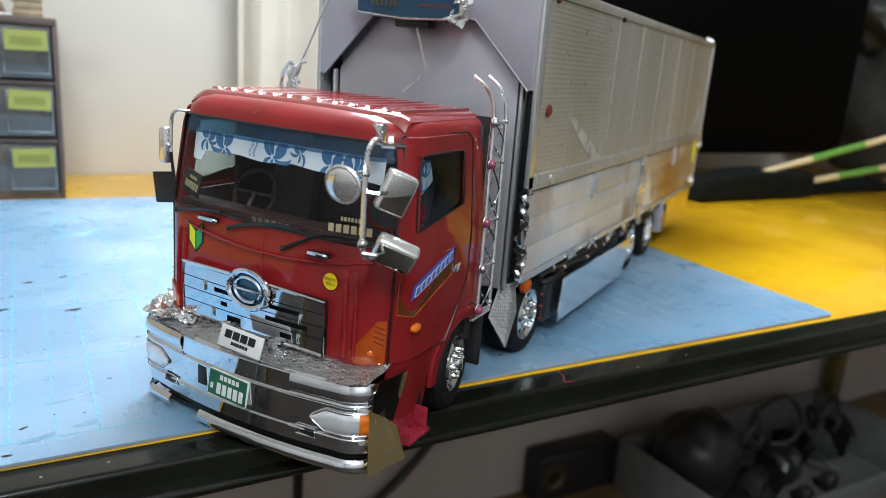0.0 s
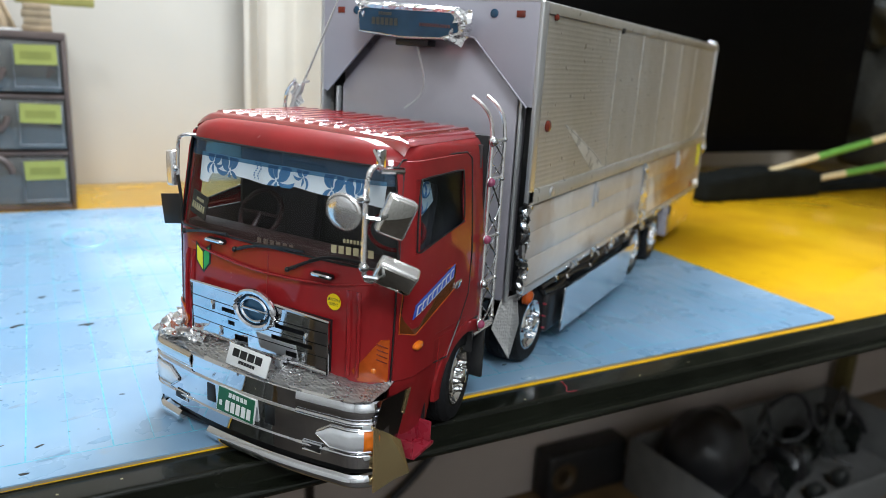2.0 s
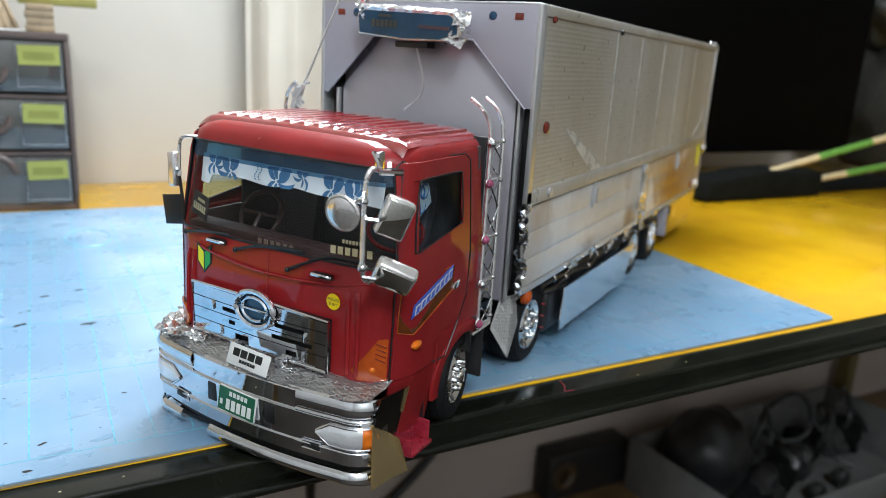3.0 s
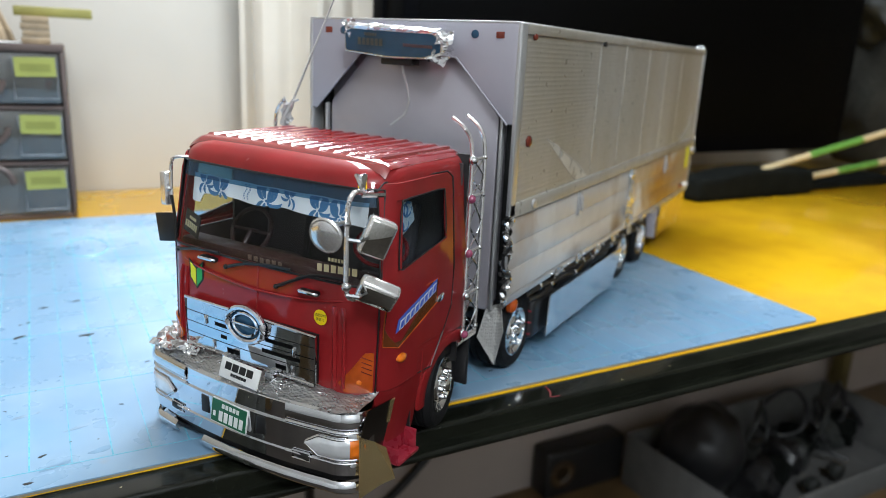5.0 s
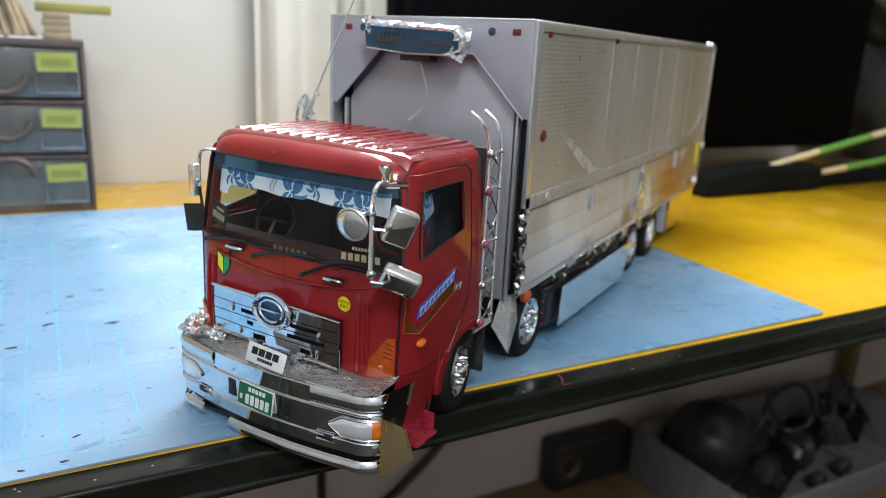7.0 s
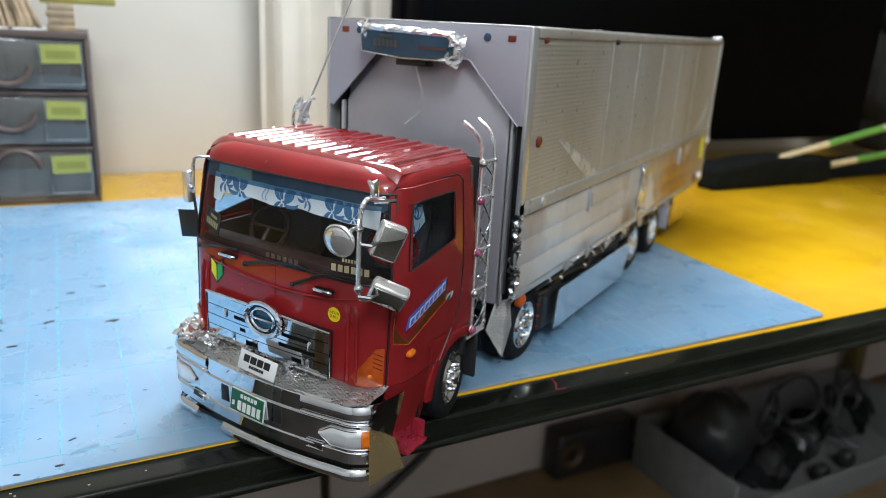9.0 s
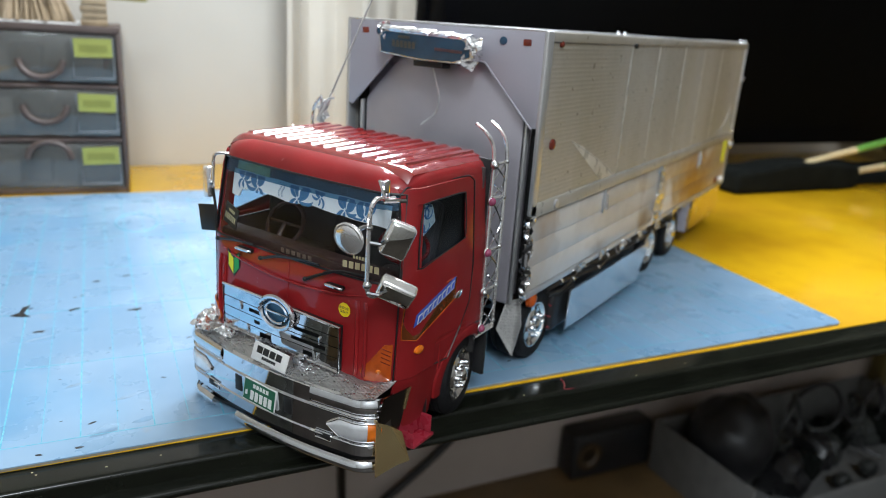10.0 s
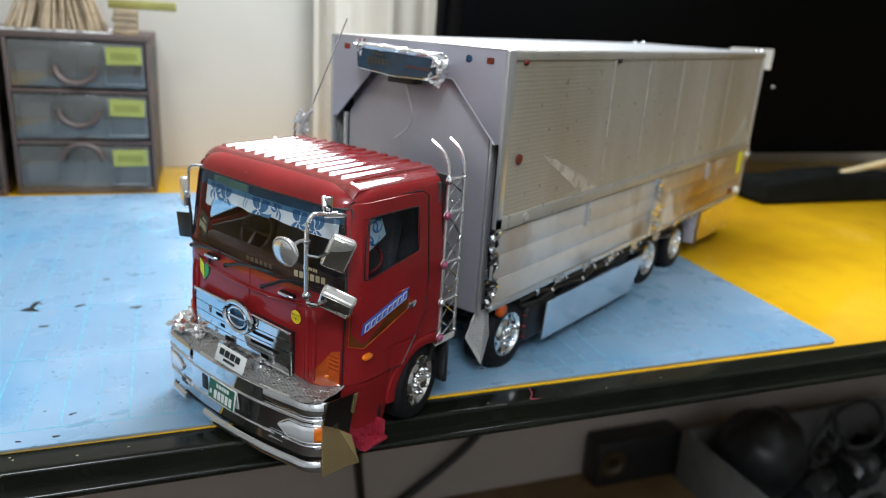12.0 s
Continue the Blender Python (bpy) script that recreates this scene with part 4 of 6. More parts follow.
    part("board_print", bars(lambda p, q, c: m @ Vector((p, -c - 0.002, q + 0.1)), -0.2, 0.3, 6, 0.08, 0.45), CREAM3, bo, smooth=False)
    part("window_print", bars(lambda p, q, c: (p, 0.13 - c + (p - 2) * 0.1, 5.58 + q + (p - 2) * 0.03), 2.0, 3.2, 6, 0.19, 0.30), CREAM3, cab, "cream letter bars", smooth=False)
    part("window_print", bars(lambda p, q, c: (p, 0.16 - c + (p - 2) * 0.1, 5.86 + q + (p - 2) * 0.02), 2.3, 2.85, 6, 0.09, 0.4), CREAM3, cab, smooth=False)
    part("dash_print", bars(lambda p, q, c: (p, 0.62 - c, 5.2 + q), -0.8, 0.5, 6, 0.14, 0.4), DIMCREAM, cab, smooth=False)
    # side sticker, blue bars on an orange reflector
    for s in (1,):
        o = prism(SIDE_ST, lambda p, q, c: (side_x(p, q) + 0.05 + c, p, q), 0.02)
        rf = part("side_sticker", o, AMBER2, cab, "amber sticker with a blue bar print", smooth=False)
        part("sticker_edge", tube([(side_x(y, z) + 0.07, y, z) for y, z in SIDE_ST], 0.018, 5, closed=True), AMBER, rf)
        st_z = lambda y: 4.10 + 0.34 * (y - 1.1)
        part("sticker_back", prism([(1.02, st_z(1.02) - 0.03), (1.10, st_z(1.10) + 0.30), (2.98, st_z(2.98) + 0.30), (2.92, st_z(2.92) - 0.03)], lambda p, q, c: (side_x(p, q) + 0.072 + c, p, q), 0.012), BLUEP, rf, smooth=False)
        for d0, d1, off, mm in ((0.0, 0.0, 0.088, WHITE), (0.03, 0.035, 0.098, BLUEP)):
            b = blank()
            for i in range(8):
                y = 1.12 + i * 0.225
                z = st_z(y) + 0.01
                put(b, prism([(y + d0, z + d1), (y + 0.17 - d0, z + 0.05 + d1), (y + 0.21 - d0, z + 0.30 - d1), (y + 0.04 + d0, z + 0.25 - d1)], lambda p, q, c: (side_x(p, q) + off + c, p, q), 0.008))
            part("sticker_print", b, mm, rf, smooth=False)


front_face()


BUMPCHROME = material("hand_rubbed_chrome", (0.78, 0.79, 0.82), 0.035, metal=1.0, var=0.08, scale=120, bump=0.10, bump_scale=80, rough_var=0.03)
DARKFOIL = material("smoked_mirror_foil", (0.24, 0.23, 0.22), 0.08, metal=1.0, var=0.2, scale=60, bump=0.15, bump_scale=100)
LIPCHROME = material("wrinkled_chrome", (0.80, 0.81, 0.83), 0.05, metal=1.0, var=0.05, scale=120, bump=0.08, bump_scale=160, rough_var=0.04)


def bumper():
    bw = lambda d: [(-1, 3.80 - d), (3, 3.80 - d)]
    br = [(-1, 0.85), (3, 0.85)]

    def band(name, zs_, front, mat, label="", inset=0.0, parent=None, bow=0.28, torn=()):
        b = loft(zs_, lambda i, z: 1 < i < N_OUT - 3 and i not in torn, 0.0, front=front, width=bw(inset), radius=br, back=1.6, bow=bow)
        return part(name, b, mat, parent, label, thick=0.06)

    prof = [(0.56, -0.86), (0.62, -0.96), (0.98, -1.0), (1.02, -0.965), (1.76, -0.985), (1.81, -0.94), (1.85, -0.985), (2.30, -0.985), (2.36, -0.88)]
    bp = band("bumper", [z for z, _ in prof], prof, BUMPCHROME,
              "chrome front bumper with lamps", parent=truck)
    bp.matrix_basis = Matrix.Translation((0, 0.0085, 0.012)) @ pose(0, 0, 0, 0, 0.9, 0) @ Matrix.Translation((0, 0, -0.012))
    band("bumper_gap", [0.36, 0.6], [(0.36, -0.78), (0.6, -0.8)], INK, inset=0.14, parent=bp)
    lip = [(0.06, -0.90), (0.10, -0.97), (0.17, -1.02), (0.24, -1.035), (0.31, -1.02), (0.37, -0.98), (0.42, -0.92)]
    band("bumper_lip", [z for z, _ in lip], lip, LIPCHROME, "chrome lip with a piece torn out", parent=bp, torn=(A1 + 7, A1 + 8))
    for s in (1, -1):
        side = (lambda i, z: 1 < i < A1 + 2) if s > 0 else (lambda i, z: F1 - 2 <= i < N_OUT - 3)
        for nm, z0_, z1_, out in (("end_cap", 1.92, 2.34, 0.07), ("end_rib", 1.79, 1.88, 0.05), ("end_rib", 0.94, 1.02, 0.045)):
            zs_ = [z0_ + (z1_ - z0_) * k / 8 for k in range(9)]
            fr_ = [(z, -0.975 - out * math.sin(math.pi * (0.08 + 0.84 * k / 8))) for k, z in enumerate(zs_)]
            b = loft(zs_, side, 0.0, front=fr_, width=[(z, 3.79 - 0.975 - y_) for z, y_ in fr_], radius=br, back=1.6, bow=0.28)
            part(nm, b, LIPCHROME, bp, thick=0.03)
    part("bumper_floor", block(-2.9, 2.9, -0.5, 0.6, 0.1, 0.2), BLACK, bp)
    part("bumper_core", block(-2.9, 2.9, -0.35, 0.6, 0.2, 2.2), BLACK, bp)
    # tread plate shelf on top, buckled
    b = bmesh.new()
    rnd = random.Random(9)
    rows = []
    n = 48
    for j in range(6):
        row = []
        for i in range(n + 1):
            x = -3.45 + 7.07 * i / n
            front = -0.955 + 0.28 * (x / 2.95) ** 2 if abs(x) < 2.95 else 0.165 - math.sqrt(0.85 ** 2 - (abs(x) - 2.95) ** 2)
            y = front + j * 0.2
            row.append(b.verts.new((x, y, 2.35 + 0.05 * j + rnd.uniform(-0.025, 0.025) + 0.05 * math.sin(x * 2.1 + j))))
        rows.append(row)
    for a, c in zip(rows, rows[1:]):
        for i in range(n):
            b.faces.new((a[i], a[i + 1], c[i + 1], c[i]))
    part("tread_plate", b, TREAD, bp, "crumpled silver tread plate foil", thick=0.03)
    # torn foil at one end
    for k, (cx, cy, cz, w, h, rot) in enumerate(((-3.1, -0.3, 2.52, 0.9, 0.7, (10, 18, 20)), (-2.7, -0.5, 2.5, 0.8, 0.5, (-20, -12, -10)), (-3.42, 0.0, 2.62, 0.6, 0.5, (30, -35, 50)), (-3.3, -0.35, 2.25, 0.5, 0.6, (75, 10, 25)),
                                                 (-2.2, -0.3, 2.5, 0.6, 0.4, (15, 5, 0)))):
        f = turned(crumple(w, h, 7, 5, 0.075, 30 + k, 0.25), Matrix.Translation((cx, cy, cz)) @ pose(0, 0, 0, *rot))
        part("foil_lump", f, FOIL, bp, "crumpled silver foil", smooth=False, thick=0.012)
    # number plate with bars
    m = Matrix.Translation((-0.05, -1.04, 1.44)) @ pose(0, 0, 0, -6, 2.5, 0)
    npl = part("number_plate", turned(block(-0.64, 0.64, 0.0, 0.04, -0.34, 0.34, 0.04), m), WHITE, bp, "green number plate with white bars")
    part("plate_field", turned(block(-0.615, 0.615, -0.012, 0.0, -0.315, 0.315, 0.0), m), GREENP, npl)
    for x0, x1, n, h, q in ((-0.33, 0.58, 5, 0.28, -0.25), (-0.25, 0.40, 5, 0.12, 0.13), (-0.54, -0.42, 1, 0.14, -0.16)):
        part("plate_bar", bars(lambda p, z, c: m @ Vector((p, -0.013 - c, z + q)), x0, x1, n, h, 0.3), WHITE, npl, smooth=False)
    # lamps, slots
    for s in (1, -1):
        # lens wrapped round the corner: clear in front, orange at the side
        def on_corner(f, z, d):
            """f: 0 at the lens's inner tip, 1 at its outer end."""
            if f < 0.4:
                x = 2.38 + 0.57 * f / 0.4
                return (s * x, -0.985 + 0.28 * (x / 2.95) ** 2 - d, z)
            a = radians(90 - 68 * (f - 0.4) / 0.6)
            return (s * (2.95 + (0.85 + d) * math.cos(a)), 0.145 - (0.85 + d) * math.sin(a), z)

        def lens(f0, f1, d0, grow=0.0):
            b = bmesh.new()
            rows = []
            for i in range(13):
                f = f0 + (f1 - f0) * i / 12
                open_ = min(1.0, 0.12 + f / 0.28) * (1.0 if f < 0.9 else 1.0 - 2.2 * (f - 0.9))
                za, zb = 1.38 - (0.27 + grow) * open_, 1.38 + (0.25 + grow) * open_
                rows.append([b.verts.new(on_corner(f, za + (zb - za) * q, d0 * w)) for q, w in ((0, 0.0), (0.1, 0.7), (0.3, 1.0), (0.7, 1.0), (0.9, 0.7), (1, 0.0))])
            for p_, q_ in zip(rows, rows[1:]):
                for k in range(5):
                    b.faces.new((p_[k], q_[k], q_[k + 1], p_[k + 1]))
            bmesh.ops.recalc_face_normals(b, faces=b.faces[:])
            return b
        lm = part("head_lamp", lens(0.0, 0.78, 0.07), CLEARLENS, bp, "clear bumper lamp", thick=0.02)
        part("lamp_rim", tube([on_corner(f, 1.38 - 0.29 * min(1.0, 0.12 + f / 0.28), 0.02) for f in (k / 12 for k in range(13))] + [on_corner(f, 1.38 + 0.27 * min(1.0, 0.12 + f / 0.28), 0.02) for f in (k / 12 for k in range(12, -1, -1))], 0.03, 6, closed=True), CHROME, lm)
        part("turn_lamp", lens(0.77, 0.99, 0.075), ORANGE, lm, "orange turn lamp", thick=0.02)
        part("bumper_slot", block(s * 2.25 - 0.24, s * 2.25 + 0.24, -0.86, -0.6, 0.86, 1.04, 0.06), INK, bp)
        part("bumper_slot", block(s * 1.0 - 0.16, s * 1.0 + 0.16, -0.965, -0.8, 1.2, 1.72, 0.03), INK, bp)
        part("slot_rim", tube([(s * (2.25 - 0.26), -0.87, 0.84), (s * (2.25 + 0.26), -0.80, 0.84), (s * (2.25 + 0.26), -0.80, 1.06), (s * (2.25 - 0.26), -0.87, 1.06)], 0.025, 5, closed=True), CHROME, bp)
    # mirror foil fin behind the corner
    b = bmesh.new()
    rows = [[b.verts.new(p) for p in row] for row in (((3.72, -0.40, 1.78), (3.78, 0.20, 1.36), (3.80, 0.70, 0.97)),
                                                      ((3.78, -0.40, 0.04), (3.92, 0.34, 0.10), (4.04, 0.84, 0.06)))]
    for p_, q_ in zip(rows, rows[1:]):
        for k in range(2):
            b.faces.new((p_[k], p_[k + 1], q_[k + 1]))
            b.faces.new((p_[k], q_[k + 1], q_[k]))
    part("foil_fin", b, GOLDFOIL, bp, "bent mirror foil side fin", smooth=False, thick=0.03)
    fp = lambda p, q, c: (3.62 + 0.05 * (p + 0.4) + 0.20 * (q - 1.0) + c, p, q)
    b = prism([(-0.38, 2.55), (0.2, 2.5), (0.70, 2.47), (0.72, 0.97), (0.2, 1.36), (-0.40, 1.78)], fp, 0.03)
    fpn = part("foil_panel", b, DARKFOIL, bp, "mirror foil side panel", smooth=False)
    part("foil_fold", turned(prism([(0.56, 2.46), (0.72, 2.48), (0.74, 1.7), (0.62, 1.78)], lambda p, q, c: fp(p, q, c + 0.035), 0.02), Matrix.Identity(4)), GOLDFOIL, fpn, smooth=False)
    # red entry steps
    st = block(3.3, 4.02, 1.25, 2.28, 0.30, 0.42, 0.03)
    put(st, block(3.5, 3.6, 1.0, 2.3, 0.3, 1.15, 0.03))
    put(st, block(3.55, 3.98, 1.2, 1.28, 0.32, 0.8, 0.03))
    put(st, block(3.55, 3.97, 2.12, 2.2, 0.42, 1.0, 0.03))
    part("entry_step", shift(st, -0.05, 0.75, -0.15), PINK, truck, "dark red entry step")
    part("mud_guard", block(2.6, 3.8, 6.05, 6.2, 0.9, 2.7, 0.04), BLACK, truck)
    part("wheel_housing", block(-3.66, 3.66, 2.92, 3.02, 0.5, 2.9, 0.03), BLACK, truck)
    for s in (1, -1):
        part("wheel_housing", block(s * 2.1 - 0.06, s * 2.1 + 0.06, 3.02, 6.05, 0.3, 2.75, 0.03), BLACK, truck)
    part("wheel_housing", block(-3.6, 3.6, 3.0, 6.1, 2.75, 2.9, 0.04), BLACK, truck)
    part("engine_block", block(-2.4, 2.4, 1.0, 7.6, 0.9, 2.8, 0.2), BLACK, truck)


bumper()


def mirrors_and_tubes():
    post = curve_points([(3.55, 0.25, 7.72), (3.6, -0.1, 7.75), (3.78, -0.75, 7.9), (3.76, -0.95, 7.65), (3.72, -0.95, 7.1), (3.70, -0.93, 6.2), (3.70, -0.90, 5.6), (3.68, -0.6, 5.35), (3.6, 0.1, 5.35)], 5)
    mp = part("mirror_arm", tube(post, 0.06, 8), SATIN, truck, "chrome mirror arm with three mirrors")
    mp.matrix_basis = at(0.05, 0.75, 0.05)
    part("arm_bracket", block(3.3, 3.42, 0.0, 0.25, 7.7, 8.15, 0.03), CHROME, mp)
    part("arm_bracket", tube([(3.2, 0.1, 8.1), (3.55, -0.2, 7.95), (3.65, -0.3, 7.75), (3.85, 0.3, 7.7)], 0.06, 6), CHROME, mp)
    part("arm_clamp", ball((3.71, -0.93, 7.22), 0.1, 10), CHROME, mp)
    part("arm_clamp", ball((3.71, -0.93, 5.75), 0.12, 10), CHROME, mp)
    # round mirror
    m = Matrix.Translation((3.60, -1.5, 7.06)) @ pose(0, 0, 0, 10, 0, 6)
    b = lathe([(0.20, 0.05), (0.17, 0.2), (0.08, 0.34), (-0.02, 0.40), (-0.06, 0.41), (-0.09, 0.38)], "y", 28)
    rm = part("round_mirror", turned(b, m), CASE, mp, "round chrome mirror")
    part("mirror_glass", turned(lathe([(-0.06, 0.37), (-0.09, 0.34), (-0.12, 0.25), (-0.135, 0.13), (-0.14, 0.01)], "y", 28), m), SATIN, rm)
    part("mirror_stalk", tube([(3.60, -1.35, 7.14), (3.65, -1.1, 7.24), (3.71, -0.93, 7.25)], 0.05, 6), CHROME, rm)
    for name, c, w, h, rot in (("wide_mirror", (3.9, 0.0, 6.72), 0.35, 0.47, (4, 22, 46)), ("low_mirror", (4.05, -0.2, 5.42), 0.48, 0.34, (30, 22, 34))):
        m = Matrix.Translation(c) @ pose(0, 0, 0, *rot)
        hs = part(name, turned(block(-w, w, -0.12, 0.26, -h, h, 0.1, 3), m), CASE, mp, "rectangular chrome mirror")
        part("mirror_glass", turned(block(-w + 0.07, w - 0.07, -0.14, -0.11, -h + 0.07, h - 0.07, 0.012), m), MIRROR_DIM, hs)
        part("mirror_stalk", tube([m @ Vector((-0.1, 0.15, 0)), (3.95, -0.8, c[2] + 0.1), (3.71, -0.93, c[2] + 0.12)], 0.05, 6), CHROME, hs)
    post = curve_points([(-2.95, 1.45, 7.86), (-3.2, 1.25, 7.86), (-3.36, 1.2, 7.76), (-3.42, 1.2, 7.5), (-3.45, 1.2, 7.0), (-3.45, 1.2, 6.75)], 5)
    ml = part("mirror_arm", tube(post, 0.05, 8), SATIN, truck, "chrome mirror arm with a slim mirror")
    part("arm_stay", tube([(-3.46, 1.2, 6.75), (-3.36, 1.2, 6.1), (-3.3, 1.15, 5.5)], 0.045, 6), BLACK, ml)
    part("arm_clamp", ball((-3.5, 1.17, 6.92), 0.09, 10), CHROME, ml)
    part("arm_clamp", tube([(-3.44, 1.2, 7.08), (-3.62, 1.2, 7.05)], 0.04, 6), CHROME, ml)
    hs = part("slim_mirror", shift(block(-0.13, 0.13, -0.12, 0.14, -0.5, 0.47, 0.06, 3), -3.66, 1.2, 6.93), SATIN, ml)
    part("mirror_back", shift(block(-0.05, 0.05, -0.10, 0.10, -0.46, 0.43, 0.03, 2), -3.80, 1.24, 6.93), BLACK, hs)
    part("mirror_card", turned(block(-0.36, 0.34, -0.015, 0.015, -0.42, 0.42, 0.005), Matrix.Translation((-3.70, 1.2, 5.77)) @ pose(0, 0, 0, 0, -7, 8)), BLACK, ml, "dark card")
    # twisted tube ladders at the cab's rear corners
    for s in (1, -1):
        ld = None
        for y, dy in ((4.62, -0.25), (5.42, -0.15)):
            x = s * 4.0
            top = curve_points([(x, y, 2.62), (x, y, 5.0), (x, y, 7.4), (x, y, 8.1), (x * 0.985, y - 0.02, 8.6), (x * 0.94, y + dy * 0.5, 8.95), (x * 0.86, y + dy, 9.22)], 5)
            if s < 0 and y < 5:
                top = top[:11]
            o = tube(top, 0.06, 8)
            if ld is None:
                ld = part("side_ladder", o, SATIN, truck, "chrome tube ladder with small lamps")
                ld.matrix_basis = at(-0.05, 0.75, 0.08)
            else:
                part("ladder_rail", o, SATIN, ld)
        for z in (8.05, 7.0, 5.35, 4.05, 2.72):
            part("rung", tube([(s * 4.0, 4.62, z), (s * 4.0, 5.42, z)], 0.05, 6), SATIN, ld)
        hs_ = [2.72, 3.4, 4.05, 4.7, 5.35, 6.15, 7.0, 7.5, 8.05]
        for k, (a, c) in enumerate(zip(hs_, hs_[1:])):
            y0, y1 = (4.62, 5.42) if k % 2 == 0 else (5.42, 4.62)
            part("brace", tube(curve_points([(s * 4.0, y0, a), (s * 4.05, (y0 + y1) / 2 - 0.03, (a + c) / 2), (s * 4.02, y1, c)], 3), 0.026, 6), CHROME, ld)
            part("brace", tube(curve_points([(s * 4.0, y1, a), (s * 3.97, (y0 + y1) / 2 + 0.03, (a + c) / 2), (s * 4.02, y0, c)], 3), 0.026, 6), CHROME, ld)
        for z, mm in ((8.05, CHROME), (6.95, PINKLENS), (5.35, PINKLENS), (4.05, CHROME), (2.85, PINKLENS)):
            part("ladder_lamp", ball((s * 4.09, 4.54, z), 0.13, 12), mm, ld, "small round lamp")
            part("lamp_collar", shift(lathe([(-0.06, 0.13), (-0.02, 0.15), (0.03, 0.13)], "x", 14), s * 4.06, 4.56, z), CHROME, ld)
            part("lamp_collar", ball((s * 4.0, 5.42, z), 0.085, 10), CHROME, ld)
        part("ladder_foot", tube([(s * 4.0, 5.42, 2.62), (s * 3.85, 4.6, 2.45)], 0.06, 6), SATIN, ld)
    # whip aerial with a foil foot
    an = part("aerial", tube([(-3.42, 5.9, 8.9), (-1.95, 6.38, 12.45)], 0.045, 6, taper=0.6), SATIN, truck, "thin whip aerial with foil at its foot")
    an.matrix_basis = at(0, 0.35, 0.15)
    part("foil_foot", tube(curve_points([(-3.66, 5.82, 8.25), (-3.58, 5.84, 8.55), (-3.44, 5.89, 8.85), (-3.36, 5.92, 9.05)], 4), 0.15, 8, taper=0.45), EDGE, an, "silver foil foot")
    for k in range(2):
        part("foil_foot", turned(crumple(0.5, 0.3, 5, 4, 0.06, 300 + k, 0.2), Matrix.Translation((-3.5, 5.8, 8.6 + 0.2 * k)) @ pose(0, 0, 0, 70, 60 + 40 * k, 20)), EDGE, an, smooth=False, thick=0.012)
    part("aerial_arm", tube([(-3.4, 5.9, 9.05), (-3.15, 5.96, 9.12)], 0.04, 6), EDGE, an)


mirrors_and_tubes()


def wheel_meshes():
    tyre = lathe([(-0.80, 0.5), (-0.82, 1.0), (-0.78, 1.2), (-0.68, 1.31), (-0.50, 1.33), (-0.49, 1.29), (-0.45, 1.29), (-0.44, 1.33), (-0.2, 1.33), (-0.19, 1.29), (-0.15, 1.29), (-0.14, 1.33), (0.0, 1.335), (0.01, 1.29), (0.05, 1.29), (0.06, 1.33),
                  (0.2, 1.33), (0.21, 1.29), (0.25, 1.29), (0.26, 1.32), (0.33, 1.29), (0.43, 1.2), (0.46, 1.0), (0.42, 0.87), (0.25, 0.85), (-0.5, 0.5)], "x", 40)
    rim = lathe([(-0.3, 0.8), (0.38, 0.86), (0.42, 0.85), (0.42, 0.81), (0.36, 0.77), (0.26, 0.72), (0.30, 0.55), (0.38, 0.48), (0.40, 0.44), (0.40, 0.24), (0.58, 0.22), (0.63, 0.14), (0.64, 0.02)], "x", 40)
    return tyre, rim


RIMCHROME = material("dull_wheel_chrome", (0.92, 0.91, 0.88), 0.09, metal=1.0, var=0.08, scale=200, bump=0.08, bump_scale=260)


STEER = 11     # the front wheels are turned


def wheels():
    t, r = wheel_meshes()
    first = part("wheel", t, RUBBER, truck, "black tyre on a chrome wheel")
    rim = part("rim", r, RIMCHROME, first, "chrome wheel rim with bolts")
    bolts, holes = [], []
    for k in range(8):
        a = 2 * math.pi * k / 8
        b = lathe([(0.33, 0.10), (0.50, 0.09), (0.57, 0.05), (0.58, 0.01)], "x", 10)
        bolts.append(part("wheel_nut", shift(b, 0, 0.40 * math.cos(a), 0.40 * math.sin(a)), CHROME, rim))
        h = lathe([(0.26, 0.09), (0.30, 0.09)], "x", 12)
        holes.append(part("rim_hole", shift(h, 0, 0.635 * math.cos(a + 0.4), 0.635 * math.sin(a + 0.4)), INK, rim))
    first.matrix_basis = at(3.2, 4.82, 1.37) @ pose(0, 0, 0, 0, 0, STEER) @ Matrix.Scale(1.03, 4)
    first.parent = truck
    for x, y in ((-3.08, 4.82), (3.25, 10.15), (-3.12, 10.15), (3.2, 23.75), (-3.15, 23.75), (3.2, 27.6), (-3.15, 27.6)):
        w = piece("wheel", first.data, truck, at(x, y, 1.37) @ pose(0, 0, 0, 0, 0, (180 if x < 0 else 0) + (STEER if y < 5 else 0)) @ Matrix.Scale(1.03, 4))
        tagged(w, "black tyre on a chrome wheel")
        rr = piece("rim", rim.data, w)
        tagged(rr, "chrome wheel rim with bolts")
        for o in bolts + holes:
            piece("wheel_nut" if o in bolts else "rim_hole", o.data, rr)


wheels()


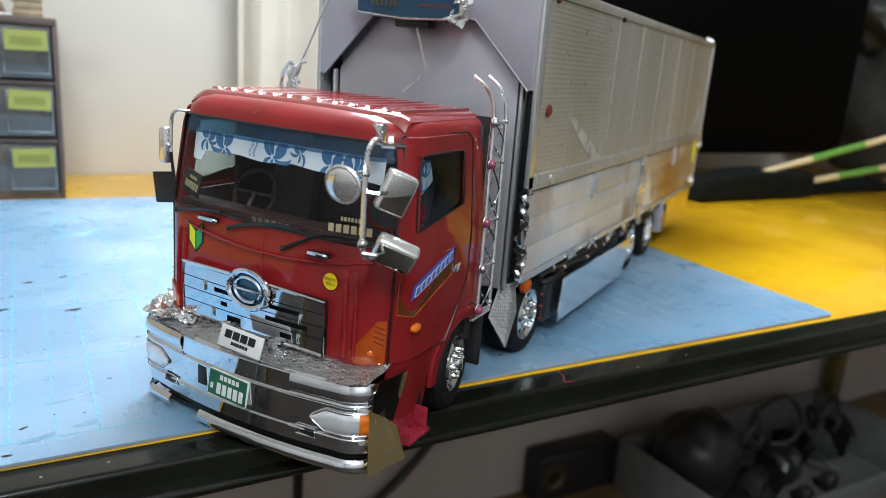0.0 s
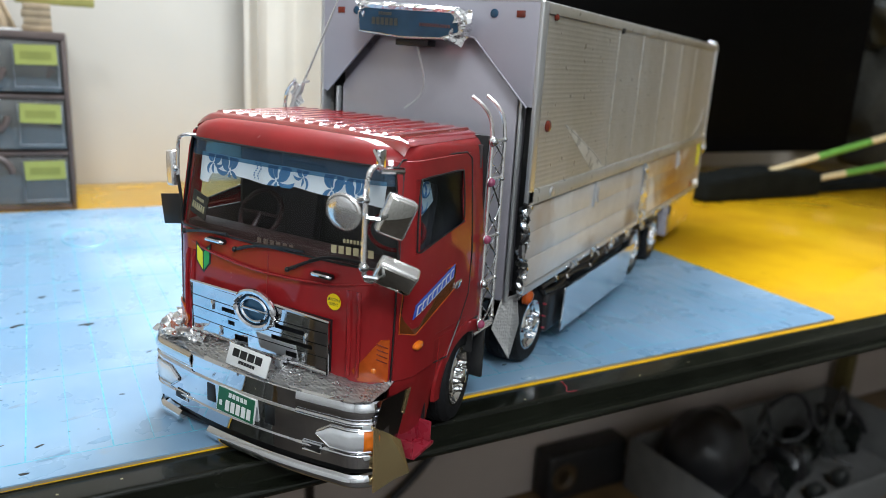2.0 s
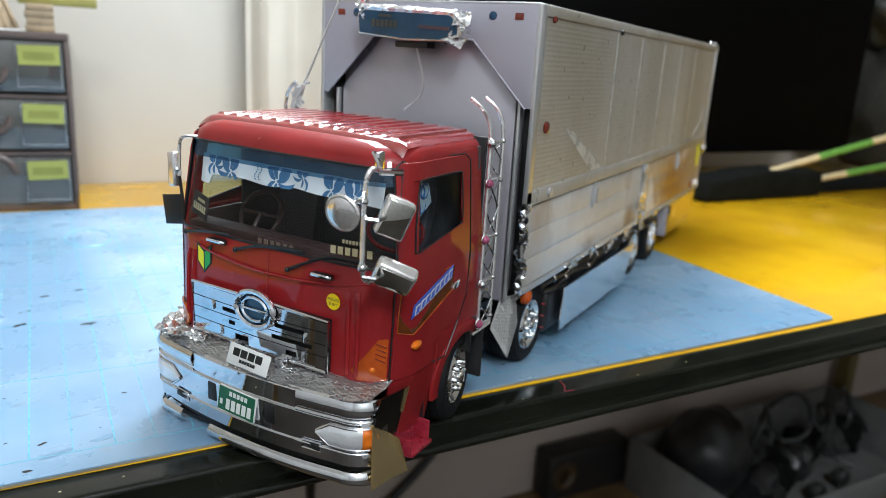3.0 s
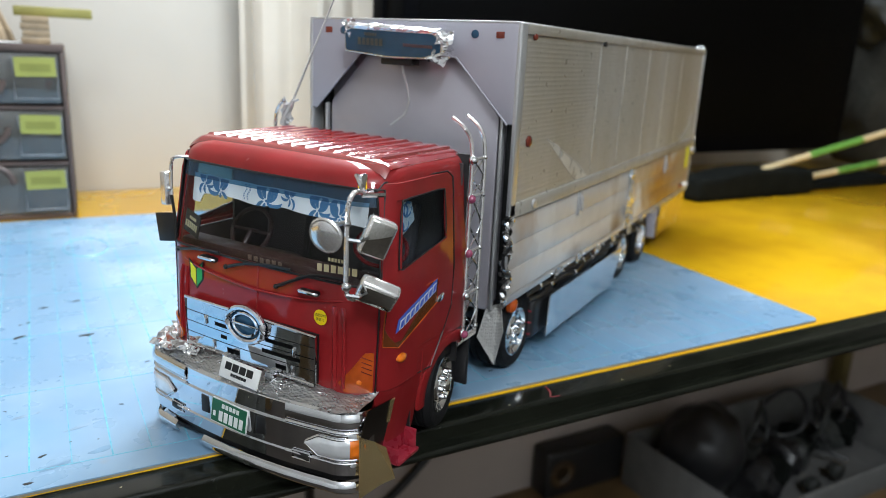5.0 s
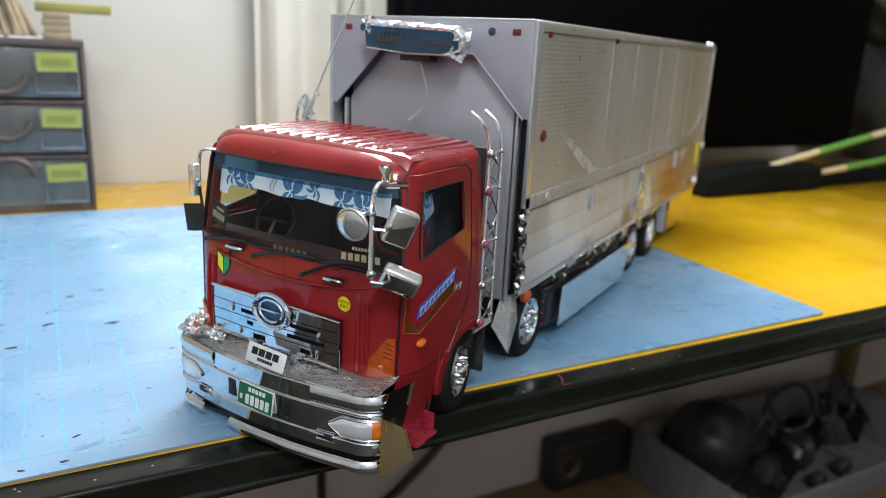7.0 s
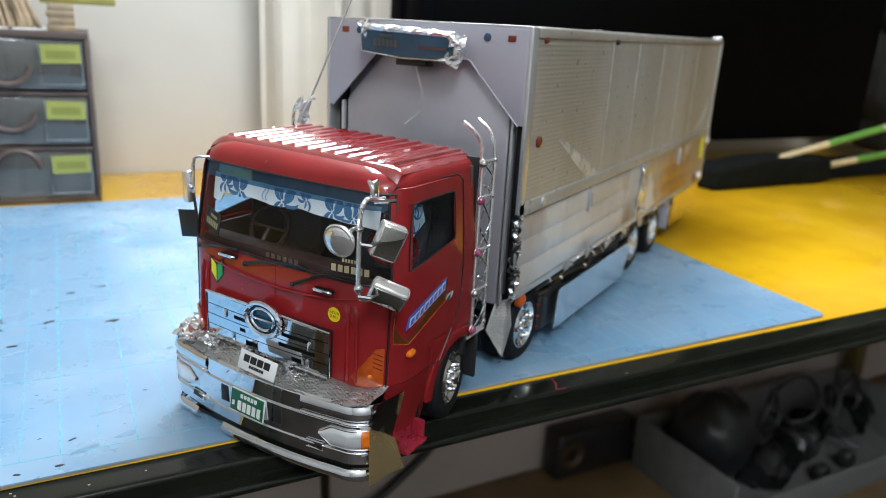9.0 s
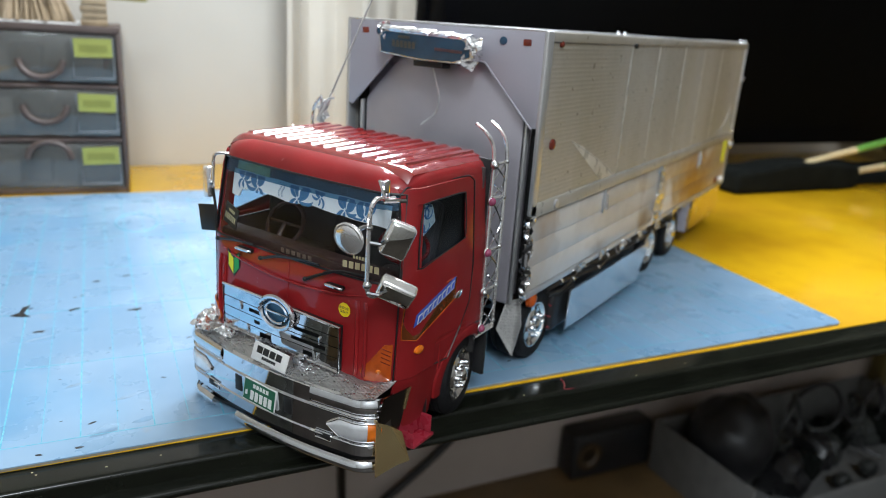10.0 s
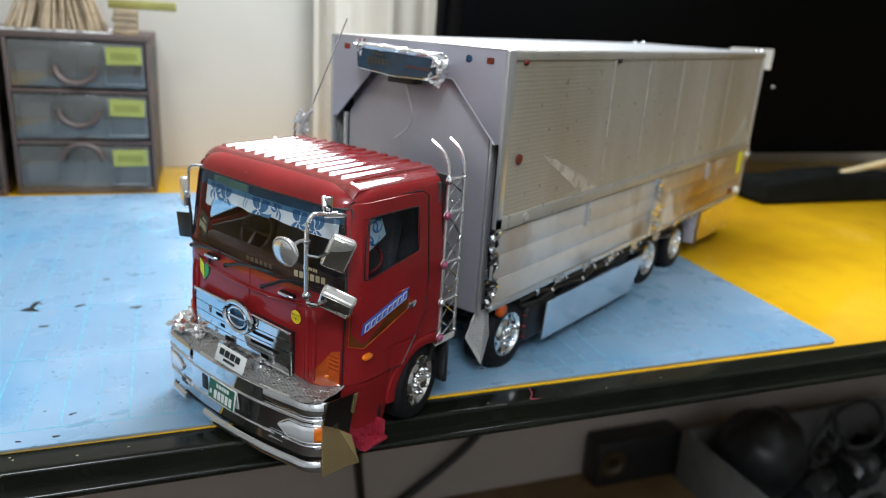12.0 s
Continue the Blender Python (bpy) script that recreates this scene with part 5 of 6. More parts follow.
def cargo_body():
    B0, B1, W, T = 8.0, 37.5, 3.98, 11.95
    core = part("cargo_body", block(-3.55, 3.55, 8.75, B1 - 0.1, 2.9, T - 0.1, 0.05), GREY, truck, "aluminium wing body of the truck")
    # bulkhead, rounded at its upper corners
    bulk = [(-3.36, 2.6), (3.36, 2.6), (3.36, 9.2), (1.75, 10.95), (-1.75, 10.95), (-3.36, 9.2)]
    part("bulkhead", prism(bulk, lambda p, q, c: (p, 8.28 + c, q), 0.4, 0.18), BULK, core, "grey violet bulkhead panel")
    # front frame: head board with two sloping gussets
    head = [(-W, T), (-W, 8.95), (-3.72, 8.95), (-1.85, 10.9), (1.85, 10.9), (3.72, 8.95), (W, 8.95), (W, T)]
    part("head_board", prism(head, lambda p, q, c: (p, B0 + c, q), 0.12, 0.02), GREY_D, core, "grey head board with sloped corners")
    part("head_rib", tube([(3.75, 8.0, 8.92), (1.85, 8.0, 10.88), (-1.85, 8.0, 10.88), (-3.75, 8.0, 8.92)], 0.03, 6), GREY_D, core)
    for s in (1, -1):
        part("corner_post", block(s * 3.47 - 0.05, s * 3.47 + 0.05, 8.2, 8.4, 2.7, 9.1, 0.03), EDGE, core)
        part("corner_post", block(s * 3.68 - 0.15, s * 3.68 + 0.15, 8.5, 8.74, 3.0, 9.6, 0.02), INK, core)
    part("roof_sheet", block(-W, W, B0, B1, T, T + 0.06, 0.02), EDGE, core, "pale aluminium roof")
    part("rear_wall", block(-W, W, B1 - 0.1, B1, 2.9, T), ALU, core)
    for x, m in ((-3.19, REDLENS), (-2.56, SIGNBLUE), (2.48, SIGNBLUE), (3.34, REDLENS)):
        z = 11.6
        part("top_lamp", block(x - 0.14, x + 0.14, B0 - 0.03, B0 + 0.02, z - 0.1, z + 0.1, 0.02) if m is REDLENS else shift(lathe([(0.02, 0.13), (-0.03, 0.13), (-0.05, 0.08)], "y", 16), x, B0, z), m, core, "small lamp on the head board")
    for s in (1, -1):
        # corrugated wing side
        b = bmesh.new()
        rows = []
        n = 35
        z0, z1 = 6.42, 11.66
        for i in range(n):
            for q, d in ((0.0, 0.0), (0.40, 0.0), (0.55, 0.0065), (0.85, 0.0065)):
                z = z0 + (z1 - z0) * (i + q) / n
                rows.append([b.verts.new((s * (W + d * f), y, z)) for y, f in ((B0 + 0.42, 1.0), (16.0, 0.9), (23.7, 0.5), (31.0, 0.25), (B1 - 0.2, 0.15))])
        for p, q in zip(rows, rows[1:]):
            for k in range(4):
                b.faces.new((p[k], p[k + 1], q[k + 1], q[k]))
        wing = part("wing_panel", b, ALU, core, "corrugated stained aluminium wing panel with painted reflection streaks", smooth=False, thick=0.05)
        part("wing_rail", block(s * W - 0.06, s * W + 0.09, B0, B1, 5.95, 6.42, 0.04), ALU, wing)
        part("wing_rail", block(s * W - 0.06, s * W + 0.06, B0, B1, 11.66, T + 0.02, 0.03), ALU, wing)
        part("wing_post", block(s * W - 0.06, s * W + 0.09, B0 - 0.02, B0 + 0.42, 6.0, T + 0.03, 0.04), EDGE, wing)
        part("wing_post", block(s * W - 0.06, s * W + 0.07, B1 - 0.25, B1, 6.0, T, 0.03), EDGE, wing)
        for y in (16.0, 19.6, 23.7, 27.4, 31.2):
            part("wing_seam", block(s * W, s * W + 0.022, y - 0.035, y + 0.035, 6.4, 11.66, 0.012), FILMPALE, wing)
        for y, z, r in ((9.2, 8.35, 0.2), (9.1, 11.6, 0.11)):
            o = lathe([(0.0, r), (0.06, r * 0.95), (0.10, r * 0.6), (0.11, 0.02)], "x", 14)
            for v in o.verts:
                v.co.x *= s
            part("wing_lamp", shift(o, s * (W + 0.02), y, z), REDLENS, wing, "red orange marker lamp")
        part("wing_hole", shift(lathe([(0.0, 0.1), (0.1 * s, 0.1)], "x", 14), s * (W + 0.05), 16.15, 11.62), INK, wing)
        part("wing_button", shift(lathe([(0.0, 0.17), (0.1 * s, 0.15), (0.12 * s, 0.02)], "x", 16), s * (W + 0.06), 9.9, 6.2), EDGE, wing)
        # film edge peeling off the panel
        part("film_edge", tube(curve_points([(s * (W + 0.028), 10.9, 8.3), (s * (W + 0.028), 12.6, 7.7), (s * (W + 0.028), 14.4, 7.05), (s * (W + 0.028), 15.6, 6.45)], 6), 0.016, 5), PAPERWHITE, wing)
        part("film_edge", tube(curve_points([(s * (W + 0.028), 36.2, 7.9), (s * (W + 0.028), 34.8, 7.2), (s * (W + 0.028), 33.0, 6.6)], 6), 0.016, 5), PAPERWHITE, wing)
        part("film_flap", prism([(10.9, 8.28), (11.9, 8.05), (14.3, 7.05), (15.6, 6.45), (14.2, 6.45), (13.6, 6.75)], lambda p, q, c: (s * (W + 0.012 + c), p, q), 0.008), FILMPALE, wing, "pale film peeling off", smooth=False)
        part("film_flap", prism([(33.2, 6.44), (36.9, 6.44), (36.9, 6.9), (35.9, 7.6), (35.6, 8.4), (35.2, 7.5), (34.4, 6.9)], lambda p, q, c: (s * (W + 0.012 + c), p, q), 0.008), EDGE, wing, "pale film peeling off", smooth=False)
        # drop side in boards
        for y0, y1 in ((8.3, 22.6), (23.2, B1 - 0.1)):
            gm = GATE if y0 < 20 else GATE2
            g = part("drop_side", block(s * 3.86 - 0.06, s * 3.86 + 0.03, y0, y1, 3.15, 5.9, 0.03), gm, core, "brown stained aluminium drop side")
            for za, zb in ((3.18, 4.075), (4.085, 4.975), (4.985, 5.87)):
                part("board", block(s * 3.9 - 0.03, s * 3.9 + 0.035, y0 + 0.06, y1 - 0.06, za, zb, 0.012), gm, g)
        part("side_sill", block(s * 3.84 - 0.1, s * 3.84 + 0.1, 8.4, B1, 2.88, 3.14, 0.04), EDGE, core)
        for y in (15.1, 30.0):
            lt = part("latch", block(s * 3.98 - 0.05, s * 3.98 + 0.07, y - 0.12, y + 0.12, 4.9, 5.95, 0.03), EDGE, core, "silver drop side latch")
            part("latch_lever", tube([(s * 4.06, y, 5.7), (s * 4.1, y, 5.1)], 0.05, 6), SATIN, lt)
        part("centre_post", block(s * 3.88 - 0.08, s * 3.88 + 0.08, 22.62, 23.18, 2.9, 6.0, 0.03), FOIL, core)
        for y in (35.5, 36.8):
            part("roof_knob", ball((s * 3.92, y, 12.05), 0.14, 8), CHROME, core)
        part("rear_lamp", ball((s * 3.95, 36.5, 3.35), 0.24, 12), WHITE, core, "round white rear lamp")
        part("rear_lamp", block(s * 3.92 - 0.08, s * 3.92 + 0.08, 35.0, 36.0, 3.2, 3.6, 0.05), REDLENS, core, "dark red rear lamp")
        part("yellow_tag", block(s * 3.98 - 0.03, s * 3.98, 35.9, 36.7, 4.5, 5.9, 0.01), LIME, core, "yellow tag")
        for k, y_ in enumerate((22.7, 23.0, 22.85, 23.1, 22.6, 23.3)):
            f = turned(crumple(0.9, 0.6, 6, 5, 0.06, 60 + k, 0.1), Matrix.Translation((s * 4.0, y_, 5.9 - 0.5 * k)) @ pose(0, 0, 0, 90, 0, 90) @ pose(0, 0, 0, 0, 0, 70 + 25 * k))
            part("foil_scrap", f, FOIL, core, "crumpled foil scrap", smooth=False, thick=0.012)
        rr = random.Random(19)
        for k in range(7):
            f = turned(crumple(0.7, 0.32, 5, 3, 0.045, 200 + k, 0.1), Matrix.Translation((s * 3.98, 13.2 + k * 2.6 + rr.uniform(-0.3, 0.3), 2.85 + rr.uniform(-0.15, 0.15))) @ pose(0, 0, 0, 90 + rr.uniform(-25, 25), rr.uniform(-20, 20), 90))
            part("sill_foil", f, FOIL, core, "crumpled foil scrap", smooth=False, thick=0.012)
        for k in range(12):
            y = 12.6 + k * 1.9
            part("sill_stud", ball((s * 3.96, y, 2.98), 0.06, 6), CHROME, core)
        # hoses with clamps strung under the sill
        for j, (x, z, r) in enumerate(((3.72, 2.62, 0.13), (3.84, 2.42, 0.09))):
            run = [(s * (x + 0.05 * math.sin(k * 1.7 + j)), 10.6 + k * 1.25, z + 0.08 * math.sin(k * 2.3 + 2 * j)) for k in range(14)]
            hz = part("sill_hose", tube(curve_points(run, 4), r, 7), BLACK, core, "black hose strung under the sill")
            for k in range(1 + j, 13, 2):
                px, py, pz = run[k]
                part("hose_clamp", shift(lathe([(-0.09, r + 0.01), (-0.06, r + 0.035), (0.06, r + 0.035), (0.09, r + 0.01)], "y", 10), px, py, pz), CHROME, hz)
    # rear corner foil tail
    part("tail_foil", turned(crumple(1.3, 0.6, 6, 4, 0.1, 410, 0.1), Matrix.Translation((4.02, 37.2, 6.0)) @ pose(0, 0, 0, 90, 62, 80)), FOIL, core, smooth=False, thick=0.012)
    # sign box above the cab
    m = Matrix.Translation((-0.1, 7.55, 11.22)) @ pose(0, 0, 0, 4, 2.0, 0)
    face = [(-1.95, 0.25), (-1.7, 0.44), (1.55, 0.44), (1.85, 0.2), (1.85, -0.18), (1.2, -0.40), (-0.2, -0.46), (-1.9, -0.36)]
    sb = part("visor_sign", prism(face, lambda p, q, c: m @ Vector((p, -0.22 + c, q)), 0.55, 0.03), FOIL, core, "foil wrapped sign box with a blue face", smooth=False)
    inner = [(p * 0.95 - 0.03, q * 0.86) for p, q in face]
    part("sign_face", prism(inner, lambda p, q, c: m @ Vector((p, -0.25 + c, q)), 0.03), SIGNBLUE, sb, "dark blue sign face", smooth=False)
    part("sign_print", bars(lambda p, q, c: m @ Vector((p, -0.26 - c, q - 0.1)), -1.35, -0.35, 6, 0.22), CREAM2, sb, smooth=False)
    part("sign_print", bars(lambda p, q, c: m @ Vector((p, -0.26 - c, q + 0.2)), -1.1, -0.6, 6, 0.09), CREAM2, sb, smooth=False)
    part("sign_print", bars(lambda p, q, c: m @ Vector((p, -0.26 - c, q - 0.05)), 0.4, 1.5, 12, 0.09), REDDIM, sb, smooth=False)
    rnd = random.Random(12)
    ring = [(-1.75, 0.47), (-0.9, 0.47), (0.0, 0.47), (0.8, 0.47), (1.56, 0.47), (1.76, 0.33), (1.89, 0.2), (1.89, 0.0), (1.88, -0.2), (1.6, -0.3), (1.25, -0.42)]
    b = bmesh.new()
    rows = []
    for (p0, q0), (p1, q1) in zip(ring, ring[1:]):
        for k in range(5):
            p, q = p0 + (p1 - p0) * k / 5, q0 + (q1 - q0) * k / 5
            d = Vector((p * 0.25, 0, q)).normalized()
            prof = ((-0.10, -0.27), (0.0, -0.31), (0.07, -0.22), (0.09, -0.02), (0.06, 0.2))
            rows.append([b.verts.new(m @ (Vector((p, y, q)) + d * (o + rnd.uniform(-0.015, 0.03)) + Vector((rnd.uniform(-0.03, 0.03), rnd.uniform(-0.015, 0.015), 0)))) for o, y in prof])
    for r0, r1 in zip(rows, rows[1:]):
        for k in range(4):
            b.faces.new((r0[k], r1[k], r1[k + 1]))
            b.faces.new((r0[k], r1[k + 1], r0[k + 1]))
    part("foil_wrap", b, FOIL, sb, "torn crumpled foil", smooth=False, thick=0.02)
    for k, (p, q) in enumerate(((1.85, 0.3), (1.7, -0.3), (-1.7, 0.42))):
        part("foil_wrap", turned(crumple(0.5, 0.4, 5, 4, 0.06, 90 + k, 0.3), m @ Matrix.Translation((p, -0.2, q)) @ pose(0, 0, 0, 70, 30 * k, 20)), FOIL, sb, "torn crumpled foil", smooth=False, thick=0.012)
    part("sign_bracket", block(-0.75, 0.45, 7.6, 8.1, 10.55, 10.75, 0.03), INK, sb)
    wire = curve_points([(-0.05, 7.7, 10.7), (0.1, 7.75, 10.2), (0.2, 7.9, 9.5), (0.05, 7.9, 9.0), (-0.3, 7.6, 8.6)], 6)
    part("sign_wire", tube(wire, 0.035, 6), EDGE, sb, "thin pale wire")


CREAM2 = material("dim_gold_print", (0.060, 0.062, 0.050), 0.4, var=0.1)
REDDIM = material("dim_red_print", (0.10, 0.045, 0.045), 0.4, var=0.1)
cargo_body()


def chassis():
    part("chassis_rail", block(-1.6, -1.2, 4.0, 36.5, 1.6, 2.5, 0.04), BLACK, truck)
    part("chassis_rail", block(1.2, 1.6, 4.0, 36.5, 1.6, 2.5, 0.04), BLACK, truck)
    part("underframe", block(-3.4, 3.4, 8.6, 36.8, 2.45, 2.9, 0.04), BLACK, truck)
    for y in (4.82, 10.15, 23.75, 27.6):
        part("axle", tube([(-3.2, y, 1.3), (3.2, y, 1.3)], 0.18, 10), BLACK, truck)
    tk = part("fuel_tank", block(2.4, 3.92, 11.15, 13.4, 0.75, 2.3, 0.2, 3), BLACK, truck, "black tank with thin red bands")
    for z in (0.95, 1.4, 1.85):
        part("tank_band", block(3.2, 3.85, 11.12, 11.17, z, z + 0.05, 0.01), PINK, tk, "thin red band")
    part("air_tank", turned(lathe([(0, 0.1), (0.05, 0.45), (0.2, 0.55), (6.5, 0.55), (6.7, 0.1)], "y", 18), Matrix.Translation((3.3, 14.0, 2.3))), BLACK, truck)
    # side skirts, thin mirror sheet
    for s in (1, -1):
        sk = prism([(12.05, 0.68), (12.1, 2.32), (21.7, 2.2), (20.6, 0.5)], lambda p, q, c: (s * (4.08 + 0.03 * q + c), p, q), 0.05)
        part("side_skirt", sk, SKIRT, truck, "mirror bright side skirt", smooth=False)
        rk = prism([(30.6, 0.95), (30.4, 2.8), (36.9, 2.95), (37.1, 0.9)], lambda p, q, c: (s * (3.74 + 0.06 * q) + c * s, p, q), 0.05)
        part("rear_skirt", rk, GOLDMIRROR, truck, "mirror bright rear skirt", smooth=False)
        part("mud_flap", block(s * 3.2 - 0.6, s * 3.2 + 0.6, 30.2, 30.35, 0.9, 2.9, 0.03), GREY, truck)
        fl = prism([(3.28, 2.72), (3.78, 2.95), (3.96, 2.0), (3.66, 0.66), (3.14, 1.72)], lambda p, q, c: (s * p, 8.15 + c + 0.15 * math.sin(q * 3) + (p - 3) * 0.25, q), 0.04)
        part("foil_flap", fl, FLAPM, truck, "silver tread foil flap", smooth=False)
        part("amber_lamp", shift(lathe([(0.0, 0.3), (0.14 * s, 0.28), (0.24 * s, 0.18), (0.28 * s, 0.03)], "x", 16), s * 3.74, 9.3, 2.66), AMBER, truck, "amber side lamp")
        part("amber_lamp", block(s * 3.7 - 0.1, s * 3.7 + 0.1, 18.4, 19.3, 2.5, 2.8, 0.05), REDLENS, truck, "amber side lamp")
        rnd = random.Random(21)
        for k in range(16):
            y = 13.6 + k * 0.55
            pts = [(s * 3.6, y, 2.85), (s * (3.72 + rnd.uniform(-0.05, 0.05)), y + rnd.uniform(-0.2, 0.3), 2.6), (s * 3.6, y + rnd.uniform(0, 0.4), 2.35)]
            part("under_pipe", tube(curve_points(pts, 3), rnd.uniform(0.06, 0.14), 6), CHROME if k % 3 else BLACK, truck)
        for k in range(18):
            z = 2.9 + k * 0.17
            pts = [(s * 3.9 + rnd.uniform(-.1, .1), 8.25 + rnd.uniform(-.3, .2), z), (s * 4.0, 8.25 + rnd.uniform(-.3, .3), z + 0.2), (s * 3.92, 8.3 + rnd.uniform(-.3, .2), z + rnd.uniform(0.3, 0.6))]
            part("corner_fitting", tube(curve_points(pts, 3), rnd.uniform(0.04, 0.11), 6), (FOIL, CHROME, BLACK)[k % 3], truck)
        part("rear_reflector", block(s * 3.8 - 0.1, s * 3.8 + 0.1, 36.6, 36.9, 2.9, 3.4, 0.04), REDLENS, truck)
    part("rear_bumper", block(-3.8, 3.8, 36.8, 37.15, 0.9, 1.5, 0.06), EDGE, truck)


FLAPM = material("silver_tread_sheet", (0.50, 0.49, 0.47), 0.45, metal=0.3, var=0.1, scale=120)
tread_bump(FLAPM, 900)
GOLDMIRROR = material("warm_mirror_sheet", (0.84, 0.74, 0.55), 0.22, metal=1.0, var=0.08, scale=40, bump=0.06, bump_scale=100)
SKIRT = material("mirror_sheet", (0.84, 0.85, 0.87), 0.16, metal=0.9, var=0.08, scale=40, bump=0.04, bump_scale=100)
chassis()

# ---- things on the desk ----
SMOKE = tint_film("smoky_drawer_plastic", (0.58, 0.57, 0.54), (0.15, 0.15, 0.138), 0.36)
INNERMID = material("drawer_contents_grey", (0.24, 0.26, 0.28), 0.6, var=0.4, scale=40)
INNER = material("drawer_contents", (0.14, 0.145, 0.135), 0.7, var=0.5, scale=40)
INNERLIGHT = material("drawer_contents_pale", (0.62, 0.63, 0.64), 0.6, var=0.4, scale=40)


UNIT = 0.895


def drawer_unit(u):
    d = thing("drawer_unit", desk(u, 32.5, -0.11, -2.5) @ Matrix.Scale(UNIT, 4))
    for nm, dims in (("case_top", (0, 9.6, 0.15, 9.5, 11.25, 11.75)), ("case_side", (0, 0.28, 0.15, 9.5, 0.0, 11.25)), ("case_side", (9.32, 9.6, 0.15, 9.5, 0.0, 11.25)),
                     ("case_base", (0.28, 9.32, 0.15, 9.5, 0.0, 0.4)), ("case_back", (0.28, 9.32, 9.2, 9.5, 0.4, 11.25)),
                     ("case_divider", (0.28, 9.32, 0.15, 9.2, 3.71, 3.99)), ("case_divider", (0.28, 9.32, 0.15, 9.2, 7.46, 7.74))):
        part(nm, block(*dims, 0.06), BROWN, d)
    for k in range(3):
        z = 0.75 + 3.75 * k
        part("side_slot", block(9.56, 9.615, 1.0, 4.2, z, z + 2.5, 0.0), INK, d)
        part("side_slot", block(9.56, 9.615, 5.0, 8.4, z, z + 2.5, 0.0), INK, d)
    rnd = random.Random(int(u) + 40)
    for k in range(3):
        z = 0.45 + 3.75 * k
        dr = part("drawer", block(0.36, 9.24, 0.0, 0.22, z, z + 3.2, 0.08), SMOKE, d, "smoky clear drawer front")
        dr.visible_shadow = False
        part("drawer_tray", block(0.5, 9.1, 0.6, 9.0, z + 0.05, z + 0.2), INNER, dr)
        for x, w, mm in ((0.6, 2.0, INNERLIGHT), (2.9, 1.6, INNER), (4.7, 1.4, INNER), (6.4, 2.4, INNERMID)):
            part("drawer_content", block(x, x + w, 0.5 + rnd.uniform(0, 0.6), 6 + rnd.uniform(0, 2), z + 0.2, z + rnd.uniform(1.9, 2.7), 0.25), mm, dr)
        part("drawer_panel", block(6.5, 9.15, -0.05, 0.03, z + 0.25, z + 2.95, 0.05), SMOKE, dr)
        part("panel_frame", tube([(6.55, -0.06, z + 0.3), (9.1, -0.06, z + 0.3), (9.1, -0.06, z + 2.9), (6.55, -0.06, z + 2.9)], 0.05, 6, closed=True), INNERMID, dr, "pale moulded rib")
        h = [(4.6 + 1.35 * math.cos(radians(a)), -0.35 - 0.35 * abs(math.sin(radians(a))) * 0.4, z + (2.2 if k < 2 else 1.5) + (-1 if k else -1) * (1.2 if k else -1.2) * math.sin(radians(a))) for a in range(0, 181, 12)]
        part("drawer_pull", tube(h, 0.22, 8), BROWN, dr, "brown curved pull")
        nt_ = part("label_note", turned(block(-1.2, 1.2, -0.03, 0.0, -0.62, 0.62), Matrix.Translation((7.85, -0.08, z + 2.35)) @ pose(0, 0, 0, 0, rnd.uniform(-3, 3), 0)), NOTE, dr, "yellow paper note with faded writing")
        part("note_writing", bars(lambda p, q, c: (p, -0.115 - c, q + z + 2.05), 6.95, 8.75, 1, 0.5, 0.0), NOTEINK, nt_, smooth=False)
    return tagged(d, "small brown drawer unit with three smoky clear drawers", "drawer unit", "drawer units on the desk")


drawer_unit(-10.85)
drawer_unit(-20.05)


STICKWOOD = material("bamboo_stick", (0.27, 0.20, 0.12), 0.55, var=0.25, scale=150)


def stick_bundle():
    t = thing("stick_bundle", desk(-10.9, 32.5, 10.41) @ Matrix.Scale(UNIT, 4))
    rnd = random.Random(8)
    s = tube([(0, 0, 0), (0, 6.5, 0)], 0.12, 6, taper=0.8)
    first = part("stick", s, STICKWOOD, t)
    for k in range(70):
        piece("stick", first.data, t, at(0.4 + (k % 35) * 0.19, 0.5 + rnd.uniform(-0.2, 1.6), 0.12) @ pose(0, 0, 0, rnd.uniform(48, 66), ((k % 35) - 17) * -1.4 + rnd.uniform(-5, 5), rnd.uniform(-6, 6)))
    first.matrix_basis = at(3, 0.5, 0.14) @ pose(0, 0, 0, 56, 0, 0)
    part("bundle_cradle", block(-0.1, 7.3, 0.4, 6.5, 0.0, 0.12, 0.03), WHITE, t)
    tagged(t, "bundle of pale wooden sticks lying on a drawer unit", "sticks")
    w = thing("wood_stack", desk(-4.4, 32.7, 10.41) @ Matrix.Scale(UNIT, 4))
    for k in range(4):
        part("wood_block", block(0.0 + 0.1 * (k % 2), 1.7, 0, 3, 0.45 * k, 0.45 * k + 0.42, 0.04), STICKWOOD, w)
    tagged(w, "stack of small pale wooden blocks", "wood blocks")
    g = thing("khaki_stick", desk(-4.7, 34.6, 12.02) @ Matrix.Scale(UNIT, 4))
    part("stick_body", block(0, 4.8, 0, 0.5, 0.0, 0.65, 0.08), material("khaki_paint", (0.22, 0.20, 0.05), 0.5), g)
    tagged(g, "khaki painted flat stick lying on the wood blocks", "stick")


stick_bundle()


